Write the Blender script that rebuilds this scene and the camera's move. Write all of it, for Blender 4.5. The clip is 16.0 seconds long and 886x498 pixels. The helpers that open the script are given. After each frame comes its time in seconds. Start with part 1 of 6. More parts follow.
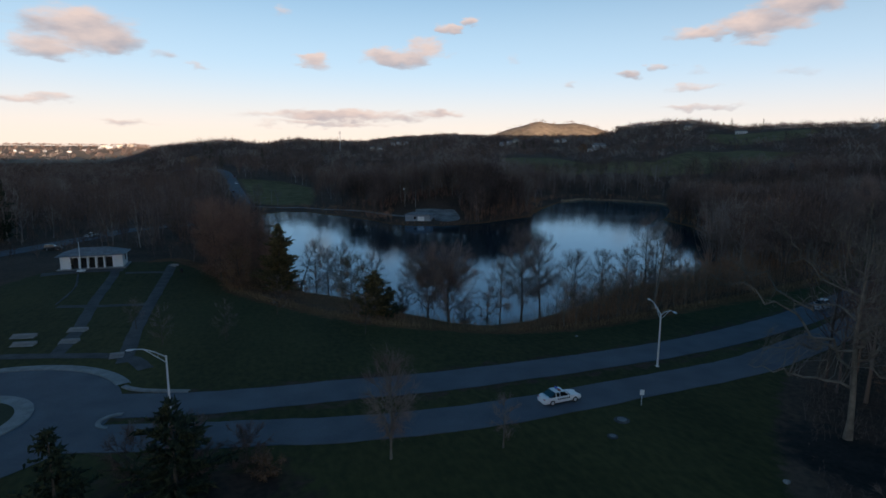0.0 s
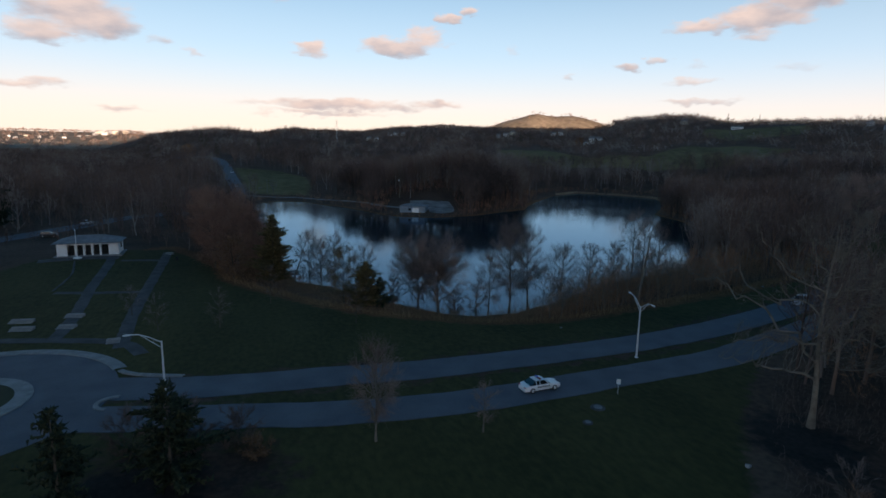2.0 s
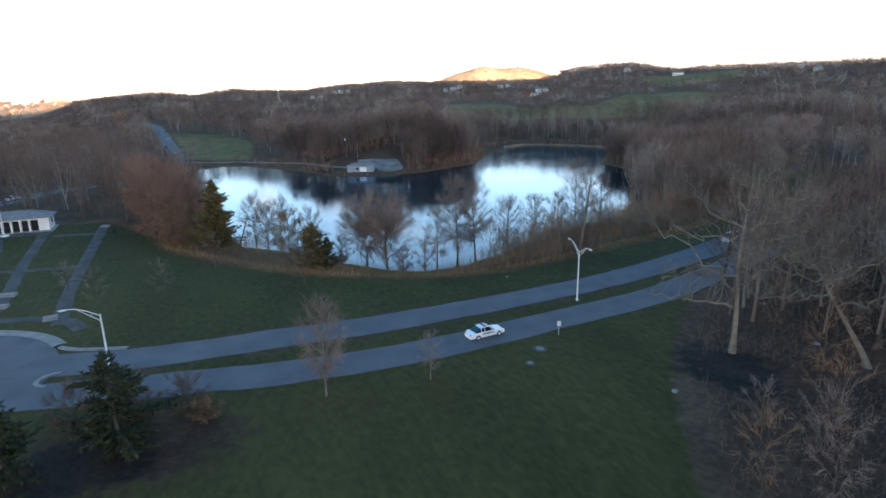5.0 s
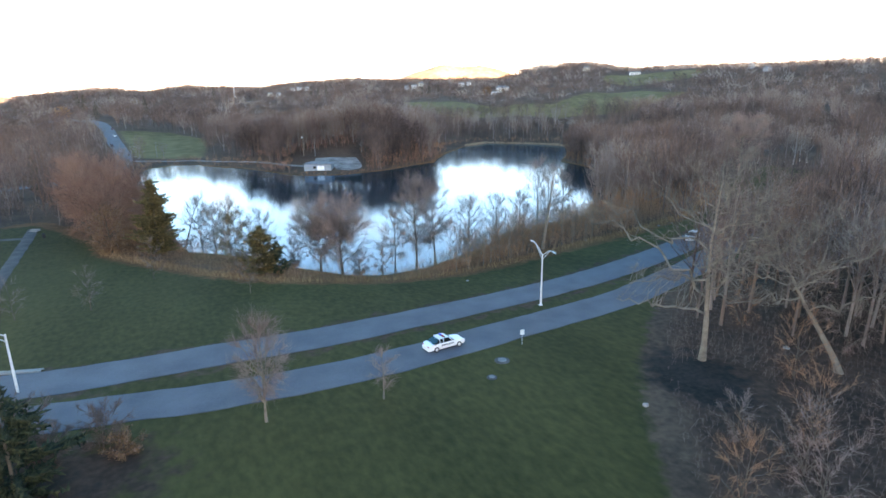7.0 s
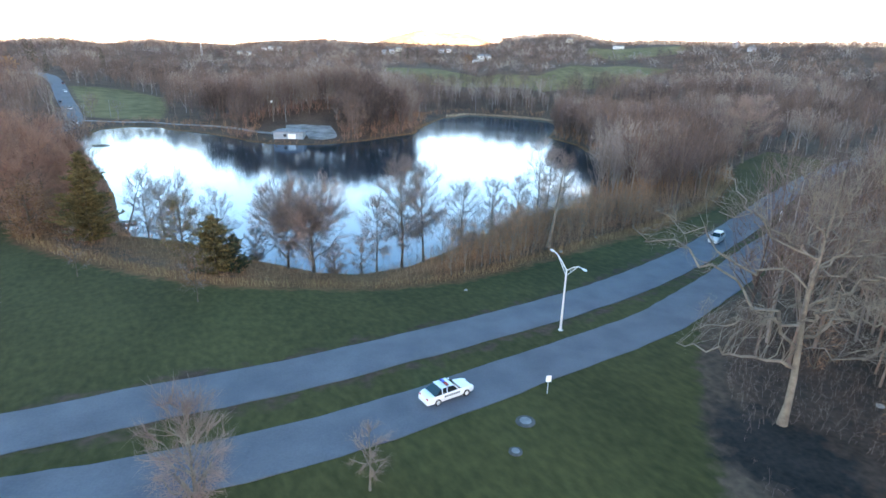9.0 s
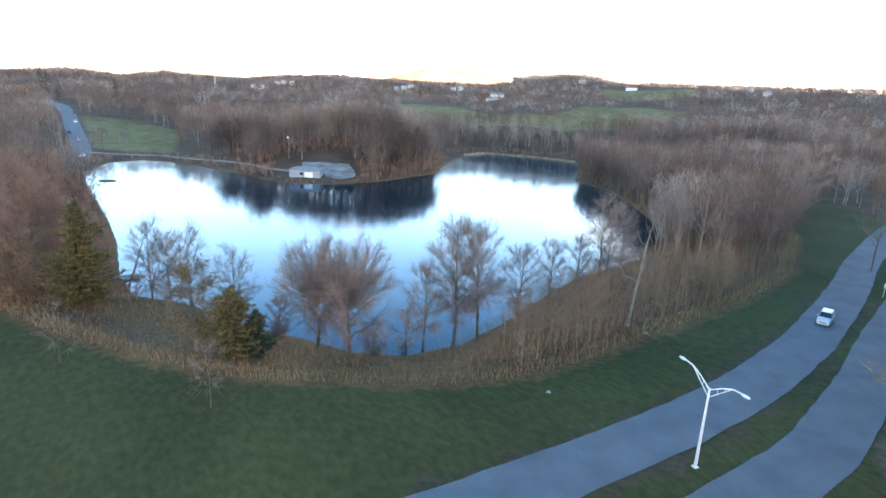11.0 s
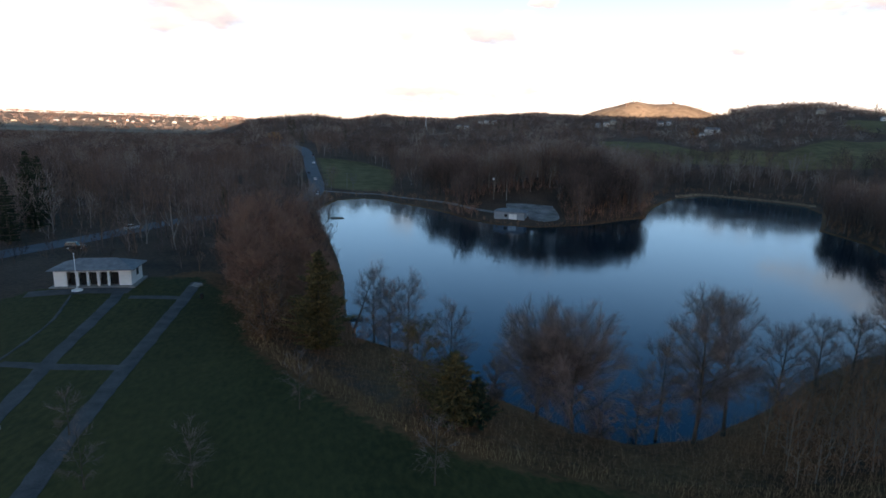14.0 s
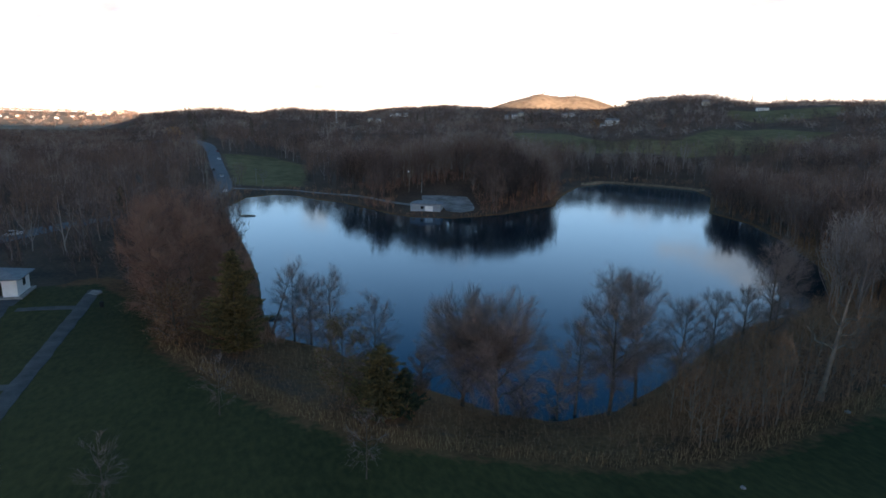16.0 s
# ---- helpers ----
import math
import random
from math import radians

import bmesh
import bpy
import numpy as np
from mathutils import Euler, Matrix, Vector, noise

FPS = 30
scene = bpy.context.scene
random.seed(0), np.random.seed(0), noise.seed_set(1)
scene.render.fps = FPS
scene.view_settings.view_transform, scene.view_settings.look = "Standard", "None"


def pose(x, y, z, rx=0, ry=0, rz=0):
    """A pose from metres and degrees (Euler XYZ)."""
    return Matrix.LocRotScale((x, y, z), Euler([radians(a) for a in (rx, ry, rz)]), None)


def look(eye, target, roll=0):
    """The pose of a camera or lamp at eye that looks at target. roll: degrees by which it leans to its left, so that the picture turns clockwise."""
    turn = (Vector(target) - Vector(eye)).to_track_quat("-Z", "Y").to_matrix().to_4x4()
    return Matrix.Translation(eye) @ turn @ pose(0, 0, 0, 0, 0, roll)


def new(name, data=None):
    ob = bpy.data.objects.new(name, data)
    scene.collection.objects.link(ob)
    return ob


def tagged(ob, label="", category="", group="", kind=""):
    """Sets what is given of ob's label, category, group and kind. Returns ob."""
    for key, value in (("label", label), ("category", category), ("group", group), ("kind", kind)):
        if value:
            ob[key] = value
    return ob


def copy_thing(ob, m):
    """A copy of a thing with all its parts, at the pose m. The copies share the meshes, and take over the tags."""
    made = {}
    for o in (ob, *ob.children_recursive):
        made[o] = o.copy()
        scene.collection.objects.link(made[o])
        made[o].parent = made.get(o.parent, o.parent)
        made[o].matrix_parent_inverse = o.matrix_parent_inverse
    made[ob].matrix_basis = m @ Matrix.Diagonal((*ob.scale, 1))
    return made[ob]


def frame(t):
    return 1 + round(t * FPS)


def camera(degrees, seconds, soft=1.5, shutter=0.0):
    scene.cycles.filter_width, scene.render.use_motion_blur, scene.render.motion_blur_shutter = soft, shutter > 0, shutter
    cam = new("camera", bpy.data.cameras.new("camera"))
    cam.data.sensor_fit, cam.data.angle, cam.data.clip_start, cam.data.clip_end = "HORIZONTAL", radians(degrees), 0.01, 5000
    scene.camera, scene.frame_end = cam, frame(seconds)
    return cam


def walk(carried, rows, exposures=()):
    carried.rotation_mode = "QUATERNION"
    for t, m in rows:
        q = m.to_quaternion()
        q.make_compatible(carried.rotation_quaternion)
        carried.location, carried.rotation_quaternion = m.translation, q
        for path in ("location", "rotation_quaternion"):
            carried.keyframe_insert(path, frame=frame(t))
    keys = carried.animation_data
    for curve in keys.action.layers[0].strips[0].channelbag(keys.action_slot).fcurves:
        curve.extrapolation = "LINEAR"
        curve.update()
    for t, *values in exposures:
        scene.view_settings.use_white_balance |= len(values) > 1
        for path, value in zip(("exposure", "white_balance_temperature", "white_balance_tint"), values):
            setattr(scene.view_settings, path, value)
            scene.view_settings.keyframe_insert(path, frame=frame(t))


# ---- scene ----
cam = camera(76.9, 16.0, 1.6)
PATH = [
    (0, (-0.265, 2.925, 33.38), (-0.109, 4.892, 33.053), 0.3),
    (0.5, (-0.033, 2.336, 33.487), (0.123, 4.301, 33.151), 0.4),
    (1, (0.209, 1.763, 33.643), (0.366, 3.729, 33.307), 0.6),
    (1.5, (0.449, 1.104, 33.822), (0.617, 3.066, 33.471), 0.7),
    (2, (0.682, 0.43, 34.013), (0.852, 2.391, 33.655), 1.1),
    (2.5, (0.907, -0.22, 34.144), (1.085, 1.735, 33.763), 0.8),
    (3, (1.043, -0.757, 34.176), (1.243, 1.19, 33.763), 0.3),
    (3.5, (1.244, -1.136, 34.157), (1.47, 0.8, 33.709), 0.2),
    (4, (1.516, -1.215, 34.086), (1.762, 0.713, 33.616), -0.1),
    (4.2, (1.671, -1.136, 34.057), (1.932, 0.786, 33.567), -0.4),
    (6.5, (3.449, 1.895, 33.358), (3.876, 3.782, 32.848), -0.7),
    (7, (4.12, 4.137, 33.301), (4.573, 6.016, 32.788), -0.7),
    (7.5, (4.914, 7.546, 33.282), (5.403, 9.403, 32.723), 0),
    (8, (5.641, 11.68, 33.277), (6.19, 13.507, 32.675), 1.2),
    (8.2, (5.691, 13.534, 33.287), (6.232, 15.358, 32.67), 1.9),
    (10.3, (2.978, 34.517, 33.664), (3.522, 36.346, 33.067), 1.4),
    (10.5, (2.618, 36.227, 33.712), (3.174, 38.059, 33.132), 2),
    (11, (1.603, 39.83, 34.128), (2.139, 41.691, 33.627), 3),
    (11.5, (0.539, 42.696, 34.667), (0.781, 44.629, 34.214), 3.3),
    (12, (-0.43, 44.606, 35.222), (-0.468, 46.562, 34.806), 3),
    (12.5, (-1.242, 45.786, 35.696), (-1.318, 47.749, 35.32), 2.6),
    (13, (-1.902, 46.35, 36.09), (-2.013, 48.316, 35.742), 2.2),
    (13.5, (-2.394, 46.544, 36.336), (-2.531, 48.504, 35.962), 1.9),
    (14, (-2.813, 46.601, 36.423), (-2.943, 48.555, 36.015), 1.8),
    (14.5, (-3.121, 46.584, 36.449), (-3.233, 48.54, 36.044), 1.8),
    (15, (-3.27, 46.446, 36.38), (-3.311, 48.4, 35.956), 1.3),
    (15.5, (-3.304, 46.381, 36.288), (-3.239, 48.335, 35.867), 1.2),
    (16, (-3.308, 46.389, 36.238), (-3.14, 48.337, 35.814), 1.2),
]
EXPOSURES = [(t, stops + 1.0, warmth, tint) for t, stops, warmth, tint in (
    (0.0, 0.05, 7950, 20), (2.0, 0.15, 8250, 22), (3.0, 0.47, 8550, 23), (4.0, 1.32, 9200, 25), (6.3, 2.85, 10500, 29), (8.0, 3.08, 10600, 29),
    (10.5, 3.48, 10600, 29), (11.5, 2.85, 10200, 28), (12.5, 1.82, 9500, 27), (13.5, 1.05, 9000, 26), (14.5, 0.88, 9000, 26), (16.0, 1.1, 9000, 26))]
walk(cam, [(t, look(eye, target, roll)) for t, eye, target, roll in PATH], EXPOSURES)

# ---- light ----
SUN_AZ, SUN_EL = 170.0, 2.6          # degrees: compass from +y towards +x, height
world = bpy.data.worlds.new("dusk_sky")
scene.world = world
world.use_nodes = True
wn, wl = world.node_tree.nodes, world.node_tree.links
wn.clear()


def wmath(op, a, b=None, clamp=False):
    n = wn.new("ShaderNodeMath")
    n.operation, n.use_clamp = op, clamp
    for i, v in enumerate((a, b)):
        if v is None:
            continue
        if isinstance(v, (int, float)):
            n.inputs[i].default_value = v
        else:
            wl.new(v, n.inputs[i])
    return n.outputs[0]


sky = wn.new("ShaderNodeTexSky")
sky.sky_type, sky.sun_disc = "NISHITA", False
sky.sun_elevation, sky.sun_rotation = radians(SUN_EL + 6), radians(SUN_AZ)
sky.air_density, sky.dust_density, sky.ozone_density = 1.0, 0.6, 2.5
coord = wn.new("ShaderNodeTexCoord")
sep = wn.new("ShaderNodeSeparateXYZ")
wl.new(coord.outputs["Generated"], sep.inputs[0])
az = wmath("ARCTAN2", sep.outputs[0], sep.outputs[1])
el = wmath("ARCSINE", sep.outputs[2])
stretch = wn.new("ShaderNodeMapping")
stretch.inputs["Scale"].default_value = (1, 1, 2.6)
wl.new(coord.outputs["Generated"], stretch.inputs[0])
puff = wn.new("ShaderNodeTexNoise")
puff.inputs["Scale"].default_value, puff.inputs["Detail"].default_value, puff.inputs["Roughness"].default_value = 15, 6, 0.56
wl.new(stretch.outputs[0], puff.inputs["Vector"])
# single clouds: compass and height of the middle, half width and half height, all in degrees, and thickness
CLOUDS = [(-27.3, 10.2, 5.4, 2.3, 1.0), (-29.8, 8.6, 3.4, 1.3, 0.9), (-25.0, 9.4, 2.6, 1.4, 0.8), (-21.3, 8.7, 1.7, 0.6, 0.55), (-18.8, 8.1, 1.1, 0.55, 0.5),
          (-8.2, 8.9, 2.0, 1.0, 0.85), (0.2, 9.5, 4.9, 1.2, 0.95), (2.6, 10.3, 2.8, 1.4, 0.9), (5.0, 12.1, 1.6, 0.55, 0.75), (7.0, 12.8, 1.5, 0.6, 0.75),
          (-5.4, 3.9, 11.5, 0.8, 0.8), (-7.0, 3.1, 9.5, 0.45, 0.6), (4.0, 4.3, 3.6, 0.5, 0.65), (33.0, 11.4, 4.4, 1.5, 1.0), (35.6, 12.7, 3.8, 1.5, 1.0),
          (28.2, 10.9, 3.2, 0.9, 0.9), (32.8, 9.9, 2.0, 0.6, 0.5), (22.4, 7.6, 1.5, 0.5, 0.7), (24.5, 8.3, 1.4, 0.5, 0.7), (16.7, 7.0, 1.2, 0.5, 0.5),
          (28.5, 4.6, 4.2, 0.4, 0.65), (27.5, 6.3, 2.6, 0.45, 0.45), (-31.0, 4.5, 3.6, 0.55, 0.6), (-24.3, 2.9, 3.4, 0.4, 0.5), (-10.8, 13.2, 1.3, 0.6, 0.45),
          (11.3, 9.3, 1.1, 0.5, 0.4), (28.3, 7.7, 1.5, 0.5, 0.4), (36.0, 7.3, 3.4, 0.45, 0.35), (58, 12, 9, 3, 0.9), (-62, 12, 12, 3, 0.9),
          (120, 14, 16, 3, 0.9), (-110, 15, 16, 3, 0.9), (170, 18, 20, 3, 0.9)]
warp = wn.new("ShaderNodeTexNoise")
warp.inputs["Scale"].default_value, warp.inputs["Detail"].default_value = 26, 5
wl.new(stretch.outputs[0], warp.inputs["Vector"])
wsep = wn.new("ShaderNodeSeparateColor")
wl.new(warp.outputs["Color"], wsep.inputs[0])
caz = wmath("ADD", az, wmath("MULTIPLY", wmath("SUBTRACT", wsep.outputs[0], 0.5), 0.075))
cel = wmath("ADD", el, wmath("MULTIPLY", wmath("SUBTRACT", wsep.outputs[1], 0.5), 0.03))
mass, lift_sum, mass_sum = None, None, None
for ca, ce, wa, we, thick in CLOUDS:
    da = wmath("DIVIDE", wmath("SUBTRACT", caz, radians(ca)), radians(wa))
    de = wmath("DIVIDE", wmath("SUBTRACT", cel, radians(ce)), radians(we))
    far_out = wmath("ADD", wmath("MULTIPLY", da, da), wmath("MULTIPLY", de, de))
    one = wmath("MULTIPLY", wmath("SUBTRACT", 1.0, far_out, True), thick)
    mass = one if mass is None else wmath("MAXIMUM", mass, one)
    raised = wmath("MULTIPLY", one, de)
    lift_sum = raised if lift_sum is None else wmath("ADD", lift_sum, raised)
    mass_sum = one if mass_sum is None else wmath("ADD", mass_sum, one)
rough_mass = wmath("ADD", mass, wmath("MULTIPLY", wmath("SUBTRACT", puff.outputs[0], 0.5), 1.2))
cover = wn.new("ShaderNodeMapRange")
cover.interpolation_type = "SMOOTHSTEP"
cover.inputs["From Min"].default_value, cover.inputs["From Max"].default_value = 0.04, 0.85
wl.new(rough_mass, cover.inputs["Value"])
inside = wmath("MULTIPLY", cover.outputs[0], wmath("MULTIPLY", mass, 2.2, True))
tone = wn.new("ShaderNodeMix")
tone.data_type = "RGBA"
tone.inputs["A"].default_value, tone.inputs["B"].default_value = (3.7, 4.0, 4.9, 1), (7.2, 6.5, 6.5, 1)
puff2 = wn.new("ShaderNodeTexNoise")
puff2.inputs["Scale"].default_value, puff2.inputs["Detail"].default_value = 18, 5
wl.new(stretch.outputs[0], puff2.inputs["Vector"])
shade = wn.new("ShaderNodeMapRange")
# the undersides stay grey, the upper edges catch the low sun
shade.inputs["From Min"].default_value, shade.inputs["From Max"].default_value = 0.22, 0.72
height_in = wmath("DIVIDE", lift_sum, wmath("ADD", mass_sum, 0.02))
wl.new(wmath("ADD", puff2.outputs[0], wmath("MULTIPLY", height_in, 0.35)), shade.inputs["Value"])
wl.new(shade.outputs[0], tone.inputs["Factor"])
# thin bright veil that thickens towards the horizon
veil = wn.new("ShaderNodeMix")
veil.data_type = "RGBA"
low_down = wn.new("ShaderNodeMapRange")
low_down.interpolation_type = "SMOOTHSTEP"
low_down.inputs["From Min"].default_value, low_down.inputs["From Max"].default_value = radians(27), radians(1)
low_down.inputs["To Max"].default_value = 0.9
wl.new(el, low_down.inputs["Value"])
wl.new(low_down.outputs[0], veil.inputs["Factor"])
rich = wn.new("ShaderNodeHueSaturation")
rich.inputs["Saturation"].default_value, rich.inputs["Value"].default_value = 1.42, 1.5
wl.new(sky.outputs[0], rich.inputs["Color"])
wl.new(rich.outputs[0], veil.inputs["A"])
glow = wn.new("ShaderNodeMix")
glow.data_type = "RGBA"
lowest_sky = wn.new("ShaderNodeMapRange")
lowest_sky.interpolation_type = "SMOOTHSTEP"
lowest_sky.inputs["From Min"].default_value, lowest_sky.inputs["From Max"].default_value = radians(9.5), radians(0.5)
wl.new(el, lowest_sky.inputs["Value"])
wl.new(lowest_sky.outputs[0], glow.inputs["Factor"])
glow.inputs["A"].default_value, glow.inputs["B"].default_value = (5.6, 8.7, 12.2, 1), (9.4, 9.2, 9.2, 1)
wl.new(glow.outputs["Result"], veil.inputs["B"])
join = wn.new("ShaderNodeMix")
join.data_type = "RGBA"
wl.new(wmath("MULTIPLY", inside, 0.9), join.inputs["Factor"])
wl.new(veil.outputs["Result"], join.inputs["A"])
wl.new(tone.outputs["Result"], join.inputs["B"])
back = wn.new("ShaderNodeBackground")
back.inputs["Strength"].default_value = 0.05
wl.new(join.outputs["Result"], back.inputs["Color"])
wout = wn.new("ShaderNodeOutputWorld")
wl.new(back.outputs[0], wout.inputs["Surface"])

sun = new("sun", bpy.data.lights.new("sun", "SUN"))
sun.data.energy, sun.data.angle, sun.data.color = 5.0, radians(0.53), (1.0, 0.88, 0.76)
sun.matrix_world = look((0, 0, 0), (-math.sin(radians(SUN_AZ)) * math.cos(radians(SUN_EL)), -math.cos(radians(SUN_AZ)) * math.cos(radians(SUN_EL)), -math.sin(radians(SUN_EL))))


# ---- materials ----
def material(name, low, high, scale=4.0, rough=0.85, bump=0.0, fine=None, metal=0.0, island=0.0, tint=0.0, spec=0.3):
    """A surface whose colour wanders between two tones at two sizes; island: change from piece to piece, tint: from plant to plant."""
    m = bpy.data.materials.new(name)
    m.use_nodes = True
    nt, n, l = m.node_tree, m.node_tree.nodes, m.node_tree.links
    p = n["Principled BSDF"]
    tc = n.new("ShaderNodeTexCoord")
    a = n.new("ShaderNodeTexNoise")
    a.inputs["Scale"].default_value, a.inputs["Detail"].default_value = scale, 6
    b = n.new("ShaderNodeTexNoise")
    b.inputs["Scale"].default_value, b.inputs["Detail"].default_value = fine or scale * 9, 4
    for q in (a, b):
        l.new(tc.outputs["Object"], q.inputs["Vector"])
    s = n.new("ShaderNodeMath")
    s.operation = "ADD"
    h1 = n.new("ShaderNodeMath")
    h1.operation, h1.inputs[1].default_value = "MULTIPLY", 0.5
    l.new(b.outputs[0], h1.inputs[0])
    l.new(a.outputs[0], s.inputs[0])
    l.new(h1.outputs[0], s.inputs[1])
    value = s.outputs[0]
    for amount, source in ((island, "island"), (tint, "tint")):
        if not amount:
            continue
        if source == "island":
            g = n.new("ShaderNodeNewGeometry")
            out = g.outputs["Random Per Island"]
        else:
            g = n.new("ShaderNodeAttribute")
            g.attribute_name = "tint"
            out = g.outputs["Fac"]
        k = n.new("ShaderNodeMath")
        k.operation, k.inputs[1].default_value, k.inputs[2].default_value = "MULTIPLY_ADD", amount, -amount / 2
        l.new(out, k.inputs[0])
        t = n.new("ShaderNodeMath")
        t.operation = "ADD"
        l.new(value, t.inputs[0])
        l.new(k.outputs[0], t.inputs[1])
        value = t.outputs[0]
    r = n.new("ShaderNodeMapRange")
    r.inputs["From Min"].default_value, r.inputs["From Max"].default_value = 0.5, 1.0
    l.new(value, r.inputs["Value"])
    mix = n.new("ShaderNodeMix")
    mix.data_type = "RGBA"
    mix.inputs["A"].default_value, mix.inputs["B"].default_value = (*low, 1), (*high, 1)
    l.new(r.outputs[0], mix.inputs["Factor"])
    l.new(mix.outputs["Result"], p.inputs["Base Color"])
    p.inputs["Roughness"].default_value, p.inputs["Metallic"].default_value, p.inputs["Specular IOR Level"].default_value = rough, metal, spec
    if bump:
        bp = n.new("ShaderNodeBump")
        bp.inputs["Strength"].default_value, bp.inputs["Distance"].default_value = 0.6, bump
        l.new(b.outputs[0], bp.inputs["Height"])
        l.new(bp.outputs[0], p.inputs["Normal"])
    return m


ASPHALT = material("asphalt", (0.062, 0.073, 0.088), (0.105, 0.118, 0.136), 0.25, 0.75, 0.004, 6, spec=0.3)
CONCRETE = material("concrete", (0.17, 0.165, 0.16), (0.30, 0.29, 0.28), 0.8, 0.85, 0.01)
PATHSTONE = material("worn_path_paving", (0.040, 0.040, 0.042), (0.10, 0.098, 0.095), 0.5, 0.9, 0.01)
GRAVEL = material("gravel", (0.085, 0.08, 0.075), (0.30, 0.285, 0.27), 0.22, 0.95, 0.02)
BARK = material("bark", (0.055, 0.040, 0.031), (0.14, 0.108, 0.086), 1.2, 0.95, 0.02, island=0.25)
PALEBARK = material("pale_bark", (0.11, 0.084, 0.067), (0.27, 0.215, 0.172), 1.2, 0.95, 0.02, island=0.2)
TWIG = material("grey_brown_twigs", (0.13, 0.092, 0.080), (0.30, 0.215, 0.19), 0.15, 0.95, island=0.15)
REDTWIG = material("reddish_twigs", (0.16, 0.098, 0.080), (0.38, 0.245, 0.205), 0.15, 0.95, island=0.15)


def woods_material():
    """Bare woods: from tree to tree dark brown, rust brown, mauve grey and pale grey."""
    m = bpy.data.materials.new("winter_woods")
    m.use_nodes = True
    n, l = m.node_tree.nodes, m.node_tree.links
    p = n["Principled BSDF"]
    at = n.new("ShaderNodeAttribute")
    at.attribute_name = "tint"
    geo = n.new("ShaderNodeNewGeometry")
    k = n.new("ShaderNodeMath")
    k.operation, k.inputs[1].default_value = "MULTIPLY_ADD", 0.16
    l.new(geo.outputs["Random Per Island"], k.inputs[0])
    l.new(at.outputs["Fac"], k.inputs[2])
    ramp = n.new("ShaderNodeValToRGB")
    stops = ramp.color_ramp.elements
    stops[0].position, stops[0].color = 0.08, (0.045, 0.031, 0.028, 1)
    stops[1].position, stops[1].color = 0.96, (0.32, 0.265, 0.235, 1)
    for at_, c in ((0.30, (0.092, 0.062, 0.054)), (0.46, (0.145, 0.098, 0.088)), (0.56, (0.185, 0.108, 0.076)), (0.68, (0.19, 0.140, 0.125))):
        stops.new(at_).color = (*c, 1)
    l.new(k.outputs[0], ramp.inputs["Fac"])
    l.new(ramp.outputs["Color"], p.inputs["Base Color"])
    p.inputs["Roughness"].default_value, p.inputs["Specular IOR Level"].default_value = 0.95, 0.2
    return m


WOODS = woods_material()
REED = material("dry_reeds", (0.20, 0.098, 0.046), (0.46, 0.245, 0.12), 0.1, 0.95, 0, 1.5, island=0.4)
THICKET = material("bare_thicket", (0.185, 0.086, 0.050), (0.45, 0.22, 0.125), 0.1, 0.95, 0, 1.2, island=0.3)
RUSTTWIG = material("rust_brown_twigs", (0.16, 0.076, 0.054), (0.40, 0.205, 0.145), 0.15, 0.95, island=0.15)
MAUVE = material("mauve_brown_brush", (0.085, 0.052, 0.044), (0.23, 0.142, 0.118), 0.12, 0.95, 0, 1.2, island=0.3)
NEEDLE = material("olive_cedar_foliage", (0.05, 0.038, 0.014), (0.17, 0.115, 0.045), 0.5, 0.9, island=0.5)
DARKNEEDLE = material("dark_conifer_foliage", (0.012, 0.018, 0.010), (0.05, 0.055, 0.025), 0.5, 0.9, island=0.5)
DRYLEAF = material("rust_brown_dry_leaves", (0.10, 0.045, 0.022), (0.27, 0.14, 0.075), 0.4, 0.9, island=0.6)
GALV = material("galvanised_steel", (0.55, 0.55, 0.55), (0.75, 0.75, 0.74), 2.0, 0.5, 0, metal=0.2)
WHITE = material("white_paint", (0.70, 0.70, 0.69), (0.84, 0.84, 0.82), 0.8, 0.6)
DARK = material("dark_opening", (0.015, 0.015, 0.017), (0.03, 0.03, 0.03), 1.0, 0.8)
ROOFGREY = material("grey_shingles", (0.13, 0.14, 0.15), (0.24, 0.25, 0.26), 1.0, 0.9, 0.02)


